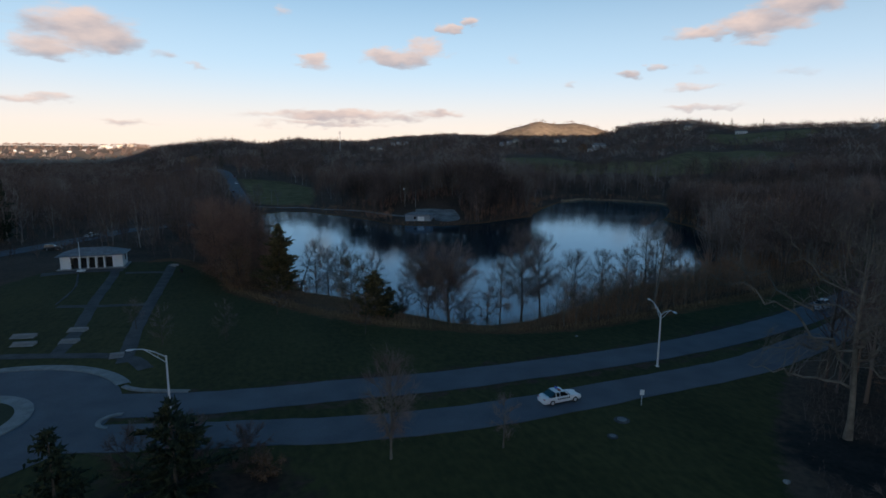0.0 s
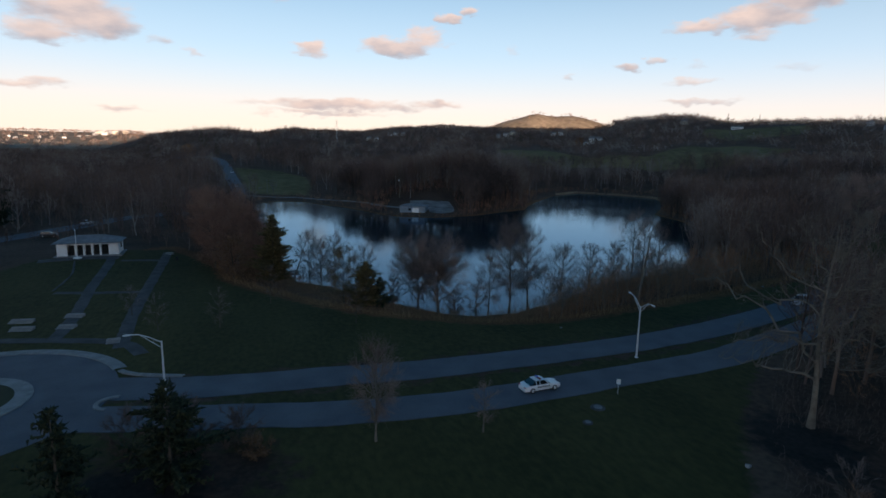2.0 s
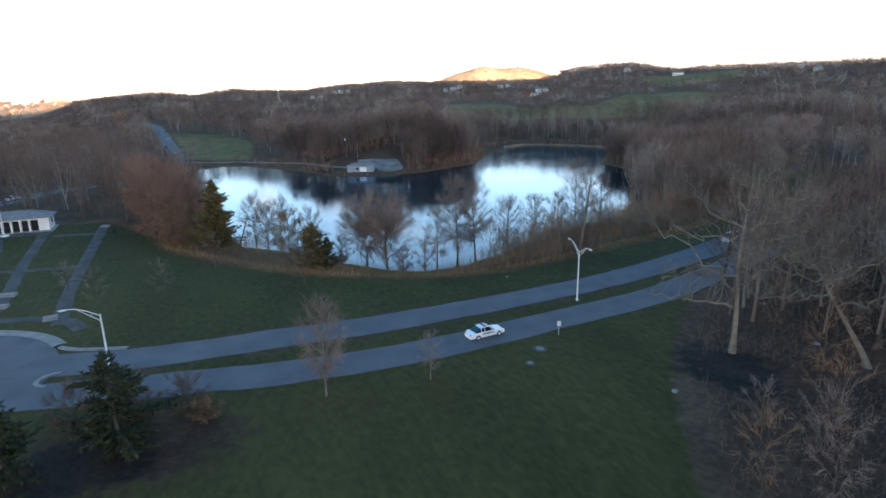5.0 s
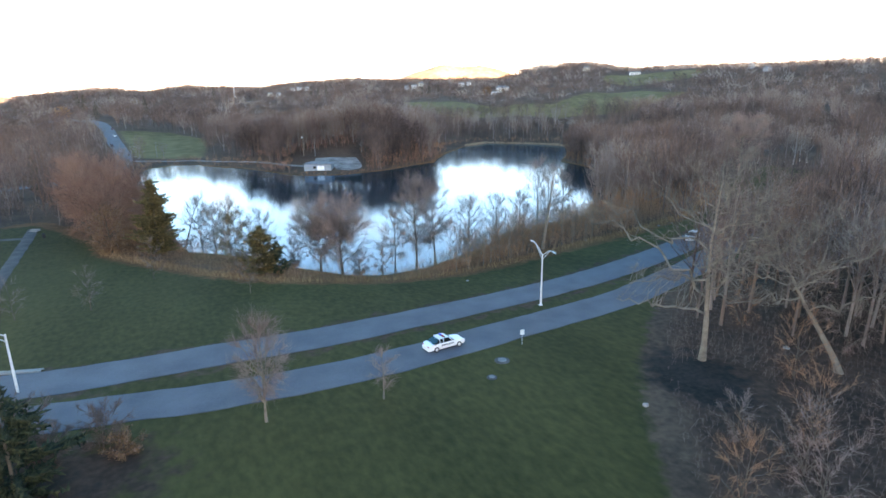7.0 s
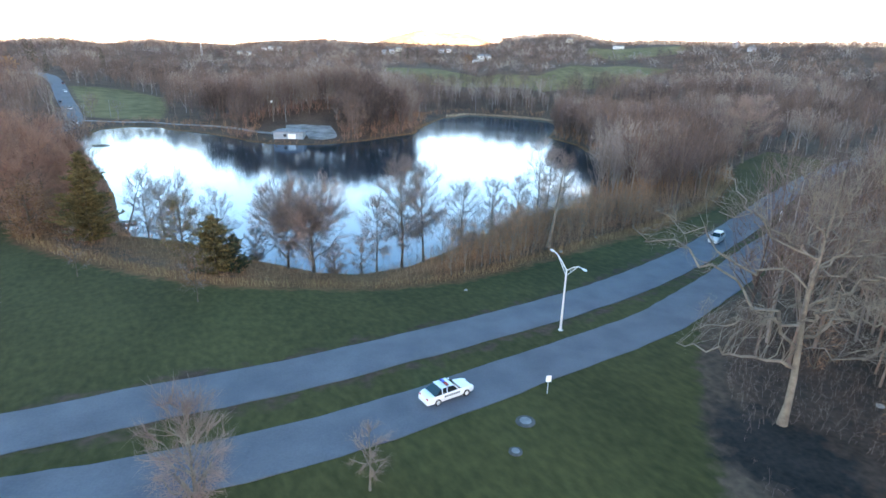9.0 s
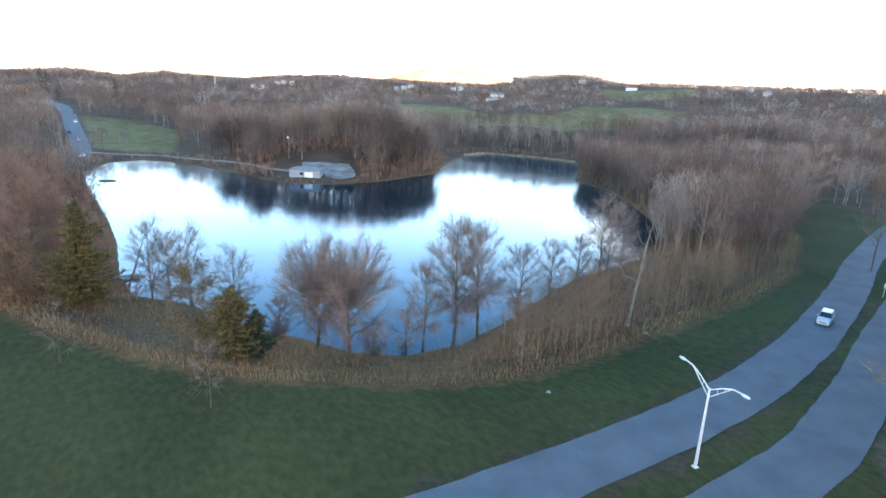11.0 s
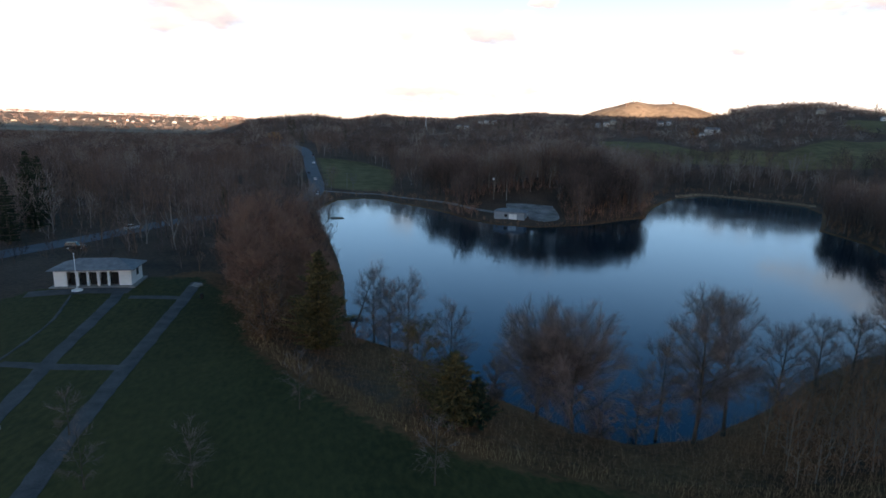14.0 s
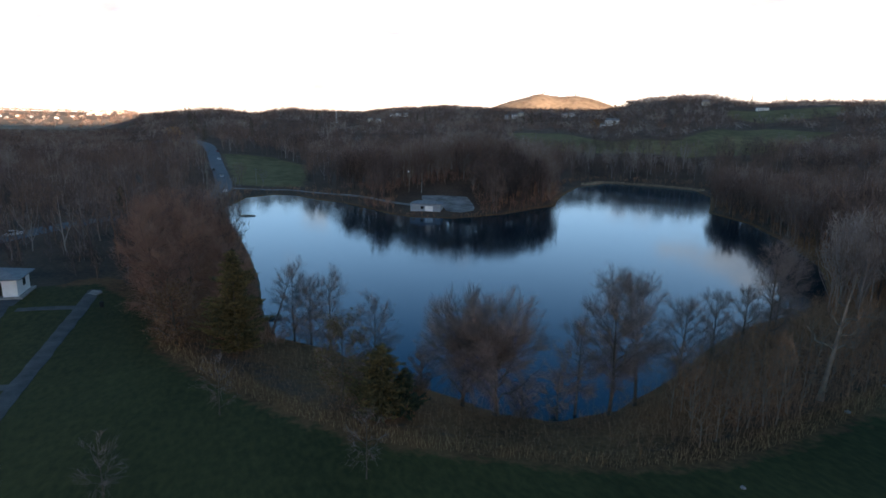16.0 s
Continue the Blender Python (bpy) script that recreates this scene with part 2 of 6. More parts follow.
def ground_material():
    """Lawn, leaf litter, dry bank and far fields, laid out by the masks that the ground carries."""
    m = bpy.data.materials.new("grass_and_leaf_litter")
    m.use_nodes = True
    n, l = m.node_tree.nodes, m.node_tree.links
    p = n["Principled BSDF"]
    tc = n.new("ShaderNodeTexCoord")

    def tones(low, high, scale, fine, stretch=None):
        src = tc.outputs["Object"]
        if stretch:
            mp = n.new("ShaderNodeMapping")
            mp.vector_type = "TEXTURE"
            mp.inputs["Rotation"].default_value, mp.inputs["Scale"].default_value = (0, 0, radians(stretch[0])), stretch[1]
            l.new(src, mp.inputs[0])
            src = mp.outputs[0]
        a, b = n.new("ShaderNodeTexNoise"), n.new("ShaderNodeTexNoise")
        a.inputs["Scale"].default_value, a.inputs["Detail"].default_value = scale, 5
        b.inputs["Scale"].default_value, b.inputs["Detail"].default_value = fine, 6
        l.new(src, a.inputs["Vector"])
        l.new(src, b.inputs["Vector"])
        s = n.new("ShaderNodeMath")
        s.operation = "ADD"
        l.new(a.outputs[0], s.inputs[0])
        l.new(b.outputs[0], s.inputs[1])
        r = n.new("ShaderNodeMapRange")
        r.inputs["From Min"].default_value, r.inputs["From Max"].default_value = 0.72, 1.28
        l.new(s.outputs[0], r.inputs["Value"])
        x = n.new("ShaderNodeMix")
        x.data_type = "RGBA"
        x.inputs["A"].default_value, x.inputs["B"].default_value = (*low, 1), (*high, 1)
        l.new(r.outputs[0], x.inputs["Factor"])
        return x.outputs["Result"], b.outputs[0]

    litter, rough_h = tones((0.050, 0.028, 0.020), (0.135, 0.076, 0.052), 0.06, 1.3)
    lawn, _ = tones((0.032, 0.032, 0.010), (0.077, 0.064, 0.021), 0.06, 1.5, (14, (1, 2.0, 1)))
    bank, _ = tones((0.085, 0.034, 0.016), (0.23, 0.098, 0.042), 0.12, 1.6)
    field, _ = tones((0.085, 0.068, 0.024), (0.20, 0.148, 0.065), 0.015, 0.15)
    soil, _ = tones((0.042, 0.022, 0.016), (0.105, 0.055, 0.039), 0.1, 1.5)
    dark_ground, _ = tones((0.010, 0.009, 0.009), (0.034, 0.026, 0.023), 0.2, 2.0)
    # pale tan for the far hills: low sunlight put into the ground colour
    sunlit_ground, _ = tones((0.14, 0.105, 0.075), (0.31, 0.235, 0.165), 0.004, 0.03)
    colour = litter
    wob = n.new("ShaderNodeTexNoise")
    wob.inputs["Scale"].default_value, wob.inputs["Detail"].default_value = 0.7, 4
    l.new(tc.outputs["Object"], wob.inputs["Vector"])
    for name, tone in (("lawn", lawn), ("bank", bank), ("field", field), ("soil", soil), ("dark_ground", dark_ground), ("sunlit_ground", sunlit_ground)):
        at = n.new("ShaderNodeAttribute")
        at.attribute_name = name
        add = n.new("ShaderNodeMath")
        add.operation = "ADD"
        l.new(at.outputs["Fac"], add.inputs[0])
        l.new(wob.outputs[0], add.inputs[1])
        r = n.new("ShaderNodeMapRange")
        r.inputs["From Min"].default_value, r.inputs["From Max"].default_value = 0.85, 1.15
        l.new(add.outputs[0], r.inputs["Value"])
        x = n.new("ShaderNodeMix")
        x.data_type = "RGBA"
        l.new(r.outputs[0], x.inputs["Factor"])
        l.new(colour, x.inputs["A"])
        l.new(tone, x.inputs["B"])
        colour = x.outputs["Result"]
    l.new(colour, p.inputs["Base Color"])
    p.inputs["Roughness"].default_value, p.inputs["Specular IOR Level"].default_value = 0.95, 0.15
    bp = n.new("ShaderNodeBump")
    bp.inputs["Strength"].default_value, bp.inputs["Distance"].default_value = 0.8, 0.12
    l.new(rough_h, bp.inputs["Height"])
    l.new(bp.outputs[0], p.inputs["Normal"])
    return m


def water_material():
    """Dark water under a gloss that grows towards grazing angles, tinted blue for the sky it mirrors."""
    m = bpy.data.materials.new("still_lake_water")
    m.use_nodes = True
    n, l = m.node_tree.nodes, m.node_tree.links
    n.remove(n["Principled BSDF"])
    deep, gloss, fres, mix = n.new("ShaderNodeBsdfDiffuse"), n.new("ShaderNodeBsdfGlossy"), n.new("ShaderNodeFresnel"), n.new("ShaderNodeMixShader")
    deep.inputs["Color"].default_value = (0.004, 0.013, 0.020, 1)
    # the sky's blue is put into the gloss colour, beyond what it mirrors
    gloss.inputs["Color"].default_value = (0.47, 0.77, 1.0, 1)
    fres.inputs["IOR"].default_value = 1.333
    tc = n.new("ShaderNodeTexCoord")
    a = n.new("ShaderNodeTexNoise")
    a.inputs["Scale"].default_value, a.inputs["Detail"].default_value = 0.8, 3
    b = n.new("ShaderNodeTexNoise")
    b.inputs["Scale"].default_value, b.inputs["Detail"].default_value = 0.04, 3
    l.new(tc.outputs["Object"], a.inputs["Vector"])
    l.new(tc.outputs["Object"], b.inputs["Vector"])
    r = n.new("ShaderNodeMapRange")
    r.inputs["From Min"].default_value, r.inputs["From Max"].default_value, r.inputs["To Min"].default_value, r.inputs["To Max"].default_value = 0.35, 0.7, 0.05, 0.10
    l.new(b.outputs[0], r.inputs["Value"])
    l.new(r.outputs[0], gloss.inputs["Roughness"])
    bp = n.new("ShaderNodeBump")
    bp.inputs["Strength"].default_value, bp.inputs["Distance"].default_value = 0.25, 0.05
    l.new(a.outputs[0], bp.inputs["Height"])
    for q in (gloss, fres):
        l.new(bp.outputs[0], q.inputs["Normal"])
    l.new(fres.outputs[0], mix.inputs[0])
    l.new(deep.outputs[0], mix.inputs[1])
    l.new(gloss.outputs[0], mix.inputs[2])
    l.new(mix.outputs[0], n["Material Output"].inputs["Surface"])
    return m


# ---- the lie of the land ----
SHORE = np.array([(-77, 293), (-66, 262), (-55, 232), (-44, 202), (-36, 178), (-29, 152), (-24, 140), (-14, 134), (-5, 124), (4, 117), (10, 112), (17, 109.5), (26, 112), (38, 121),
                  (52, 134), (66, 144), (77, 149), (95, 160), (116, 190), (132, 230), (142, 264), (142, 294), (152, 310), (178, 355), (188, 390), (178, 408), (160, 424), (145, 434),
                  (118, 408), (93, 360), (80, 330), (74, 311), (62, 302), (43, 283), (20, 271), (5, 273), (-6, 282), (-20, 304), (-31, 318), (-45, 330), (-56, 344), (-68, 345), (-78, 332)], float)


def away(x, y, line, closed=True):
    """Distance of each place to a line of points; for a closed one also which lie inside."""
    best = np.full(x.shape, 1e9)
    inside_of = np.zeros(x.shape, bool)
    last = len(line) if closed else len(line) - 1
    for i in range(last):
        ax, ay = line[i]
        bx, by = line[(i + 1) % len(line)]
        dx, dy = bx - ax, by - ay
        k = np.clip(((x - ax) * dx + (y - ay) * dy) / (dx * dx + dy * dy), 0, 1)
        best = np.minimum(best, np.hypot(x - ax - k * dx, y - ay - k * dy))
        if closed and dy:
            inside_of ^= ((ay > y) != (by > y)) & (x < ax + (y - ay) / dy * dx)
    return best, inside_of


def smooth(t):
    t = np.clip(t, 0, 1)
    return t * t * (3 - 2 * t)


# hills round the lake: compass (degrees), height of the crest's ground above the eye (degrees), how far off
HILL_AZ = [-180, -70, -45, -36, -28, -24, -22.8, -21.2, -19, -17, -14.5, -13, -11.4, -10, -7.7, -3.4, -2, 0.5, 2.2, 4.6, 7.8, 10, 14, 20, 21.6, 22.4, 24.3, 26.8, 29.1, 31.4, 33.2, 35.3, 42, 60, 90, 180]
HILL_EL = [0.0, 0.6, 0.60, 0.66, 0.70, 0.72, 0.40, 0.60, 0.88, 1.02, 0.76, 0.80, 1.15, 1.32, 1.15, 1.15, 1.40, 1.66, 1.70, 1.90, 1.80, 1.75, 1.72, 1.75, 2.05, 2.48, 2.78, 2.94, 2.98, 2.55, 2.28, 2.48, 2.45, 2.4, 1.5, 0.0]
HILL_R = [1000, 3600, 3600, 3600, 3600, 3600, 1300, 1150, 1050, 1000, 1000, 1100, 1250, 1300, 1300, 1500, 1600, 1700, 1700, 1750, 1650, 1500, 1400, 1300, 1250, 1250, 1250, 1250, 1250, 1250, 1200, 1200, 1100, 1000, 1000, 1000]


def land(x, y):
    """Height of the ground, with the water at 0."""
    x, y = np.asarray(x, float), np.asarray(y, float)
    d, wet = away(x, y, SHORE)
    near = 4.9 * (1 - np.exp(-d / (13.0 + 30.0 * smooth((y - 215) / 60))))
    z = np.where(wet, -np.minimum(1.5, d * 0.25), near)
    r, a = np.hypot(x, y - 40), np.degrees(np.arctan2(x, y - 40))
    crest_r = np.interp(a, HILL_AZ, HILL_R)
    crest = 35 + np.tan(np.radians(np.interp(a, HILL_AZ, HILL_EL))) * crest_r
    foot = 250 + 1550 * smooth((-a - 22) / 6) * (a > -75)
    up = smooth((r - foot) / np.maximum(crest_r - foot, 100))
    rise = np.maximum(crest - 5, 0) * up
    wave = 6 * np.sin(x / 190 + 1.3) * np.sin(y / 230) + 4 * np.sin(x / 83 + y / 120)
    rise = rise + wave * smooth((r - 350) / 400) * smooth((a + 30) / 12) * (1 - up)
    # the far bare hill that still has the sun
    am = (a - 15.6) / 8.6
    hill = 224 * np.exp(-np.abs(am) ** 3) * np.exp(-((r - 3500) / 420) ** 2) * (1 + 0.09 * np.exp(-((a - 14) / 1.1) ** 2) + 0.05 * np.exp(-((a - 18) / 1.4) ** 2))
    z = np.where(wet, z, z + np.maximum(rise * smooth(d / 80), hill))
    # unseen ridge added behind, shaped so that its shadow lies over the valley
    ridge = (165 + 75 * smooth((x + 300) / 700)) * smooth((-(x * math.sin(radians(SUN_AZ + 180)) + y * math.cos(radians(SUN_AZ + 180))) - 500) / 1300)
    knoll = 12 * np.exp(-(((x - 44) / 48) ** 2 + ((y - 348) / 34) ** 2)) + 0.9 * np.exp(-(((x + 76) / 24) ** 2 + ((y - 148) / 24) ** 2))
    return z + ridge + np.where(wet, 0, knoll * smooth(d / 8))


def land_at(x, y):
    return float(land(np.array([x]), np.array([y]))[0])


FAR_ROAD = [(-36, 66), (-24, 66), (-14, 67.5), (-9, 68.6), (5, 71), (16, 74), (31, 78.2), (42, 81.8), (55, 87), (65, 92), (76, 98), (103, 115), (130, 133), (185, 165), (260, 198), (350, 220)]
NEAR_ROAD = [(-34, 58.2), (-20, 58.1), (-12, 58.4), (-7, 58.4), (5, 60), (12, 61.6), (18, 63.4), (27, 66.4), (36, 69.2), (47, 73), (55, 77), (66, 83), (84, 94), (110, 109), (137, 125), (190, 154), (262, 187), (352, 209)]
LAWN = np.array([(-36, 126), (-28, 118), (-17, 109), (-6, 101.5), (7, 98.5), (18, 96), (29, 96), (36, 98), (52, 104), (75, 113), (99, 126), (128, 152), (164, 184), (196, 204), (200, 178), (140, 128),
                 (100, 98), (70, 82), (54, 73), (46, 64), (40, 56), (34, 46), (29, 36), (24, 24), (15, 10), (-60, 10), (-95, 60), (-85, 140), (-62, 160), (-52, 152), (-42, 140)], float)
FIELDS = [np.array(f, float) for f in ([(-132, 478), (-92, 366), (-56, 366), (-60, 410), (-68, 448), (-98, 486)],
                                      [(135, 760), (193, 712), (210, 590), (252, 545), (335, 625), (400, 640), (420, 560), (293, 474), (222, 465), (184, 520), (149, 555), (127, 665)],
                                      [(413, 745), (463, 822), (565, 800), (620, 780), (520, 690), (434, 687)])]


def axis(a, b, step, far_low, far_high, grow):
    """Even steps from a to b, and growing ones to the far ends."""
    mid = list(np.arange(a, b, step))
    s, v = step, mid[-1]
    up = []
    while v < far_high:
        s = min(s * grow, 90)
        v += s
        up.append(v)
    s, v, down = step, a, []
    while v > far_low:
        s = min(s * grow, 90)
        v -= s
        down.append(v)
    return np.array(down[::-1] + mid + up)


def ground():
    xs, ys = axis(-130, 200, 2.0, -4300, 4300, 1.07), axis(0, 440, 2.0, -4300, 4500, 1.07)
    gx, gy = np.meshgrid(xs, ys)
    x, y = gx.ravel(), gy.ravel()
    z = land(x, y)
    rng = np.random.default_rng(3)
    d, wet = away(x, y, SHORE)
    z = z + np.where(wet | (d < 6), 0, rng.normal(0, 0.025, x.shape))
    nx, ny = len(xs), len(ys)
    i, j = np.meshgrid(np.arange(nx - 1), np.arange(ny - 1))
    k = (j * nx + i).ravel()
    me = bpy.data.meshes.new("ground")
    me.from_pydata(np.column_stack([x, y, z]).tolist(), [], np.column_stack([k, k + 1, k + 1 + nx, k + nx]).tolist())
    me.polygons.foreach_set("use_smooth", np.ones(len(k), bool))
    dl, inl = away(x, y, LAWN)
    r, a = np.hypot(x, y - 40), np.degrees(np.arctan2(x, y - 40))
    field = np.zeros(x.shape)
    for f in FIELDS:
        df, inf = away(x, y, f)
        field = np.maximum(field, np.where(inf, np.minimum(1, 0.55 + df / 20), np.maximum(0, 0.5 - df / 12)))
    masks = {"lawn": np.where(inl, np.minimum(1, 0.5 + dl / 3), np.maximum(0, 0.5 - dl / 3)),
             "bank": np.where(wet, 0.0, np.where(r > 230, np.maximum(0, 1 - d / 4), np.maximum(0, 1.15 - np.abs(d - 4) / 16))),
             "field": field,
             "soil": np.maximum(np.where((x > 25) & (y < 70) & ~inl, np.minimum(0.9, dl / 7), 0.0), 1.2 - np.hypot((x + 18) / 11, (y - 47) / 7) * 0.8)}
    verge = away(x, y, np.array(FAR_ROAD, float), False)[0]
    masks["soil"] = np.maximum(masks["soil"], np.where((verge < 5.0) & (r < 120), 0.5, 0))
    masks["bank"] = np.where(inl, np.maximum(0, 0.45 - dl / 4) * (d < 40), masks["bank"])
    # two ellipses of much darker ground, near the oak and the roadside shrubs
    masks["dark_ground"] = np.clip(np.maximum(1.25 - np.hypot((x - 42.5) / 6.5, (y - 50) / 8.5), 1.2 - np.hypot((x + 21) / 9, (y - 45) / 7)), 0, 1)
    # far hill and plain beyond 2 km, paled to look brighter lit
    masks["sunlit_ground"] = np.where((r > 2000) & (a < 24) & (a > -60), 0.75, 0.0)
    masks["bank"] = np.maximum(masks["bank"], np.where((d < 36) & ~wet & (y > 90), np.maximum(0, 1.05 - dl / 4.5), 0))
    for name, v in masks.items():
        me.attributes.new(name, "FLOAT", "POINT").data.foreach_set("value", v.astype(np.float32))
    me.materials.append(ground_material())
    return tagged(new("ground", me), "rolling ground of mown grass and brown leaf litter", "ground", kind="structure")


ground()


def bm_object(name, bm, mat, parent=None, label=""):
    me = bpy.data.meshes.new(name)
    bm.to_mesh(me)
    bm.free()
    if mat:
        me.materials.append(mat)
    ob = new(name, me)
    if parent:
        ob.parent = parent
    if label:
        ob["label"] = label
    return ob


part = bm_object


def raw_object(name, verts, faces, mat, parent=None, label="", tint=None, smooth_faces=False):
    """A mesh from numpy arrays of corners and triangles."""
    me = bpy.data.meshes.new(name)
    nv, nf = len(verts), len(faces)
    me.vertices.add(nv)
    me.vertices.foreach_set("co", np.asarray(verts, np.float32).ravel())
    me.loops.add(nf * 3)
    me.loops.foreach_set("vertex_index", np.asarray(faces, np.int32).ravel())
    me.polygons.add(nf)
    me.polygons.foreach_set("loop_start", np.arange(0, nf * 3, 3, dtype=np.int32))
    if smooth_faces:
        me.polygons.foreach_set("use_smooth", np.ones(nf, bool))
    if tint is not None:
        me.attributes.new("tint", "FLOAT", "POINT").data.foreach_set("value", np.asarray(tint, np.float32))
    me.update(calc_edges=True)
    me.materials.append(mat)
    ob = new(name, me)
    if parent:
        ob.parent = parent
    if label:
        ob["label"] = label
    return ob


def resample(points, step):
    pts = [Vector((p[0], p[1], 0)) for p in points]
    out = []
    for i in range(len(pts) - 1):
        p0, p1, p2, p3 = pts[max(i - 1, 0)], pts[i], pts[i + 1], pts[min(i + 2, len(pts) - 1)]
        n = max(1, int((p2 - p1).length / step))
        for k in range(n):
            t = k / n
            out.append(0.5 * ((2 * p1) + (p2 - p0) * t + (2 * p0 - 5 * p1 + 4 * p2 - p3) * t * t + (3 * p1 - p0 - 3 * p2 + p3) * t ** 3))
    out.append(pts[-1])
    return out


def strip(name, points, width, mat, lift=0.07, thick=0.12, step=2.0, parent=None, rough_edge=0.0, label=""):
    """A paved band that follows the ground along a line, with sides."""
    line = resample(points, step)
    bm = bmesh.new()
    rows = []
    rnd = random.Random(7)
    for i, p in enumerate(line):
        t = (line[min(i + 1, len(line) - 1)] - line[max(i - 1, 0)]).normalized()
        side = Vector((-t.y, t.x, 0))
        ring = []
        for k in (-1, -0.5, 0, 0.5, 1):
            w = width / 2 * k + (rnd.uniform(-rough_edge, rough_edge) if abs(k) == 1 else 0)
            q = p + side * w
            z = land_at(q.x, q.y) + lift + 0.04 * (1 - k * k)
            ring.append(bm.verts.new((q.x, q.y, z)))
        low = [bm.verts.new((ring[j].co.x, ring[j].co.y, ring[j].co.z - thick - lift)) for j in (0, 4)]
        rows.append((low[0], *ring, low[1]))
    for a, b in zip(rows, rows[1:]):
        for j in range(6):
            bm.faces.new((a[j], a[j + 1], b[j + 1], b[j]))
    bmesh.ops.recalc_face_normals(bm, faces=bm.faces)
    return bm_object(name, bm, mat, parent, label)


# ---- lake ----
bm = bmesh.new()
wv = [bm.verts.new((x, y, 0)) for x, y in ((-130, 90), (215, 90), (215, 460), (-130, 460))]
bm.faces.new(wv)
tagged(bm_object("water", bm, water_material()), "calm dark lake water mirroring the evening sky", "lake", kind="structure")

# ---- roads ----
tagged(strip("road", [(x - 0.08, y + 0.22) for x, y in FAR_ROAD], 6.3, ASPHALT, rough_edge=0.12), "grey-blue two-lane asphalt carriageway beside the lawn", "road", kind="structure")
tagged(strip("road_near", [(x - 0.05, y + 0.25) for x, y in NEAR_ROAD], 5.8, ASPHALT, rough_edge=0.12), "grey-blue asphalt carriageway across the grass median", "road", kind="structure")

BLUE_ROAD = [(-130, 110), (-118, 160), (-110, 192), (-104, 225), (-96, 262), (-92, 300), (-95, 352), (-120, 425), (-146, 498), (-166, 540), (-200, 580), (-240, 610)]
LAKE_TRACK = [(-92, 354), (-76, 357), (-58, 356), (-40, 341), (-22, 325), (-6, 306), (4, 296)]
tagged(strip("road_lakeside", BLUE_ROAD, 8.6, ASPHALT, step=4), "distant blue-grey asphalt road leading into the woods", "road", kind="structure")
tagged(strip("track", LAKE_TRACK, 2.6, GRAVEL, step=3), "pale gravel track along the far shore", "track", kind="structure")


# ---- plants ----
def unit(v):
    return v / max(np.linalg.norm(v), 1e-9)


def tubes(segs, sides, pointed=False):
    """Corners and triangles of the pieces as tapered prisms (or spikes)."""
    n = len(segs)
    if not n:
        return np.zeros((0, 3)), np.zeros((0, 3), int)
    p0, r0, p1, r1 = segs[:, 0:3], segs[:, 3], segs[:, 4:7], segs[:, 7]
    d = p1 - p0
    d = d / np.maximum(np.linalg.norm(d, axis=1, keepdims=True), 1e-9)
    ref = np.where(np.abs(d[:, 2:3]) > 0.9, np.array([[1.0, 0, 0]]), np.array([[0, 0, 1.0]]))
    u = np.cross(d, ref)
    u /= np.maximum(np.linalg.norm(u, axis=1, keepdims=True), 1e-9)
    v = np.cross(d, u)
    ang = np.arange(sides) * 2 * math.pi / sides
    ring = u[:, None] * np.cos(ang)[None, :, None] + v[:, None] * np.sin(ang)[None, :, None]
    a = p0[:, None] + ring * r0[:, None, None]
    k = np.arange(sides)
    k2 = (k + 1) % sides
    if pointed:
        verts = np.concatenate([a, p1[:, None]], 1)
        f = np.column_stack([k, k2, np.full(sides, sides)])
        m = sides + 1
    else:
        verts = np.concatenate([a, p1[:, None] + ring * r1[:, None, None]], 1)
        f = np.concatenate([np.column_stack([k, k2, k2 + sides]), np.column_stack([k, k2 + sides, k + sides])])
        m = sides * 2
    faces = f[None] + (np.arange(n) * m)[:, None, None]
    return verts.reshape(-1, 3), faces.reshape(-1, 3)


def weld(lists):
    vs, fs, base = [], [], 0
    for v, f in lists:
        vs.append(v)
        fs.append(f + base)
        base += len(v)
    return np.concatenate(vs), np.concatenate(fs)


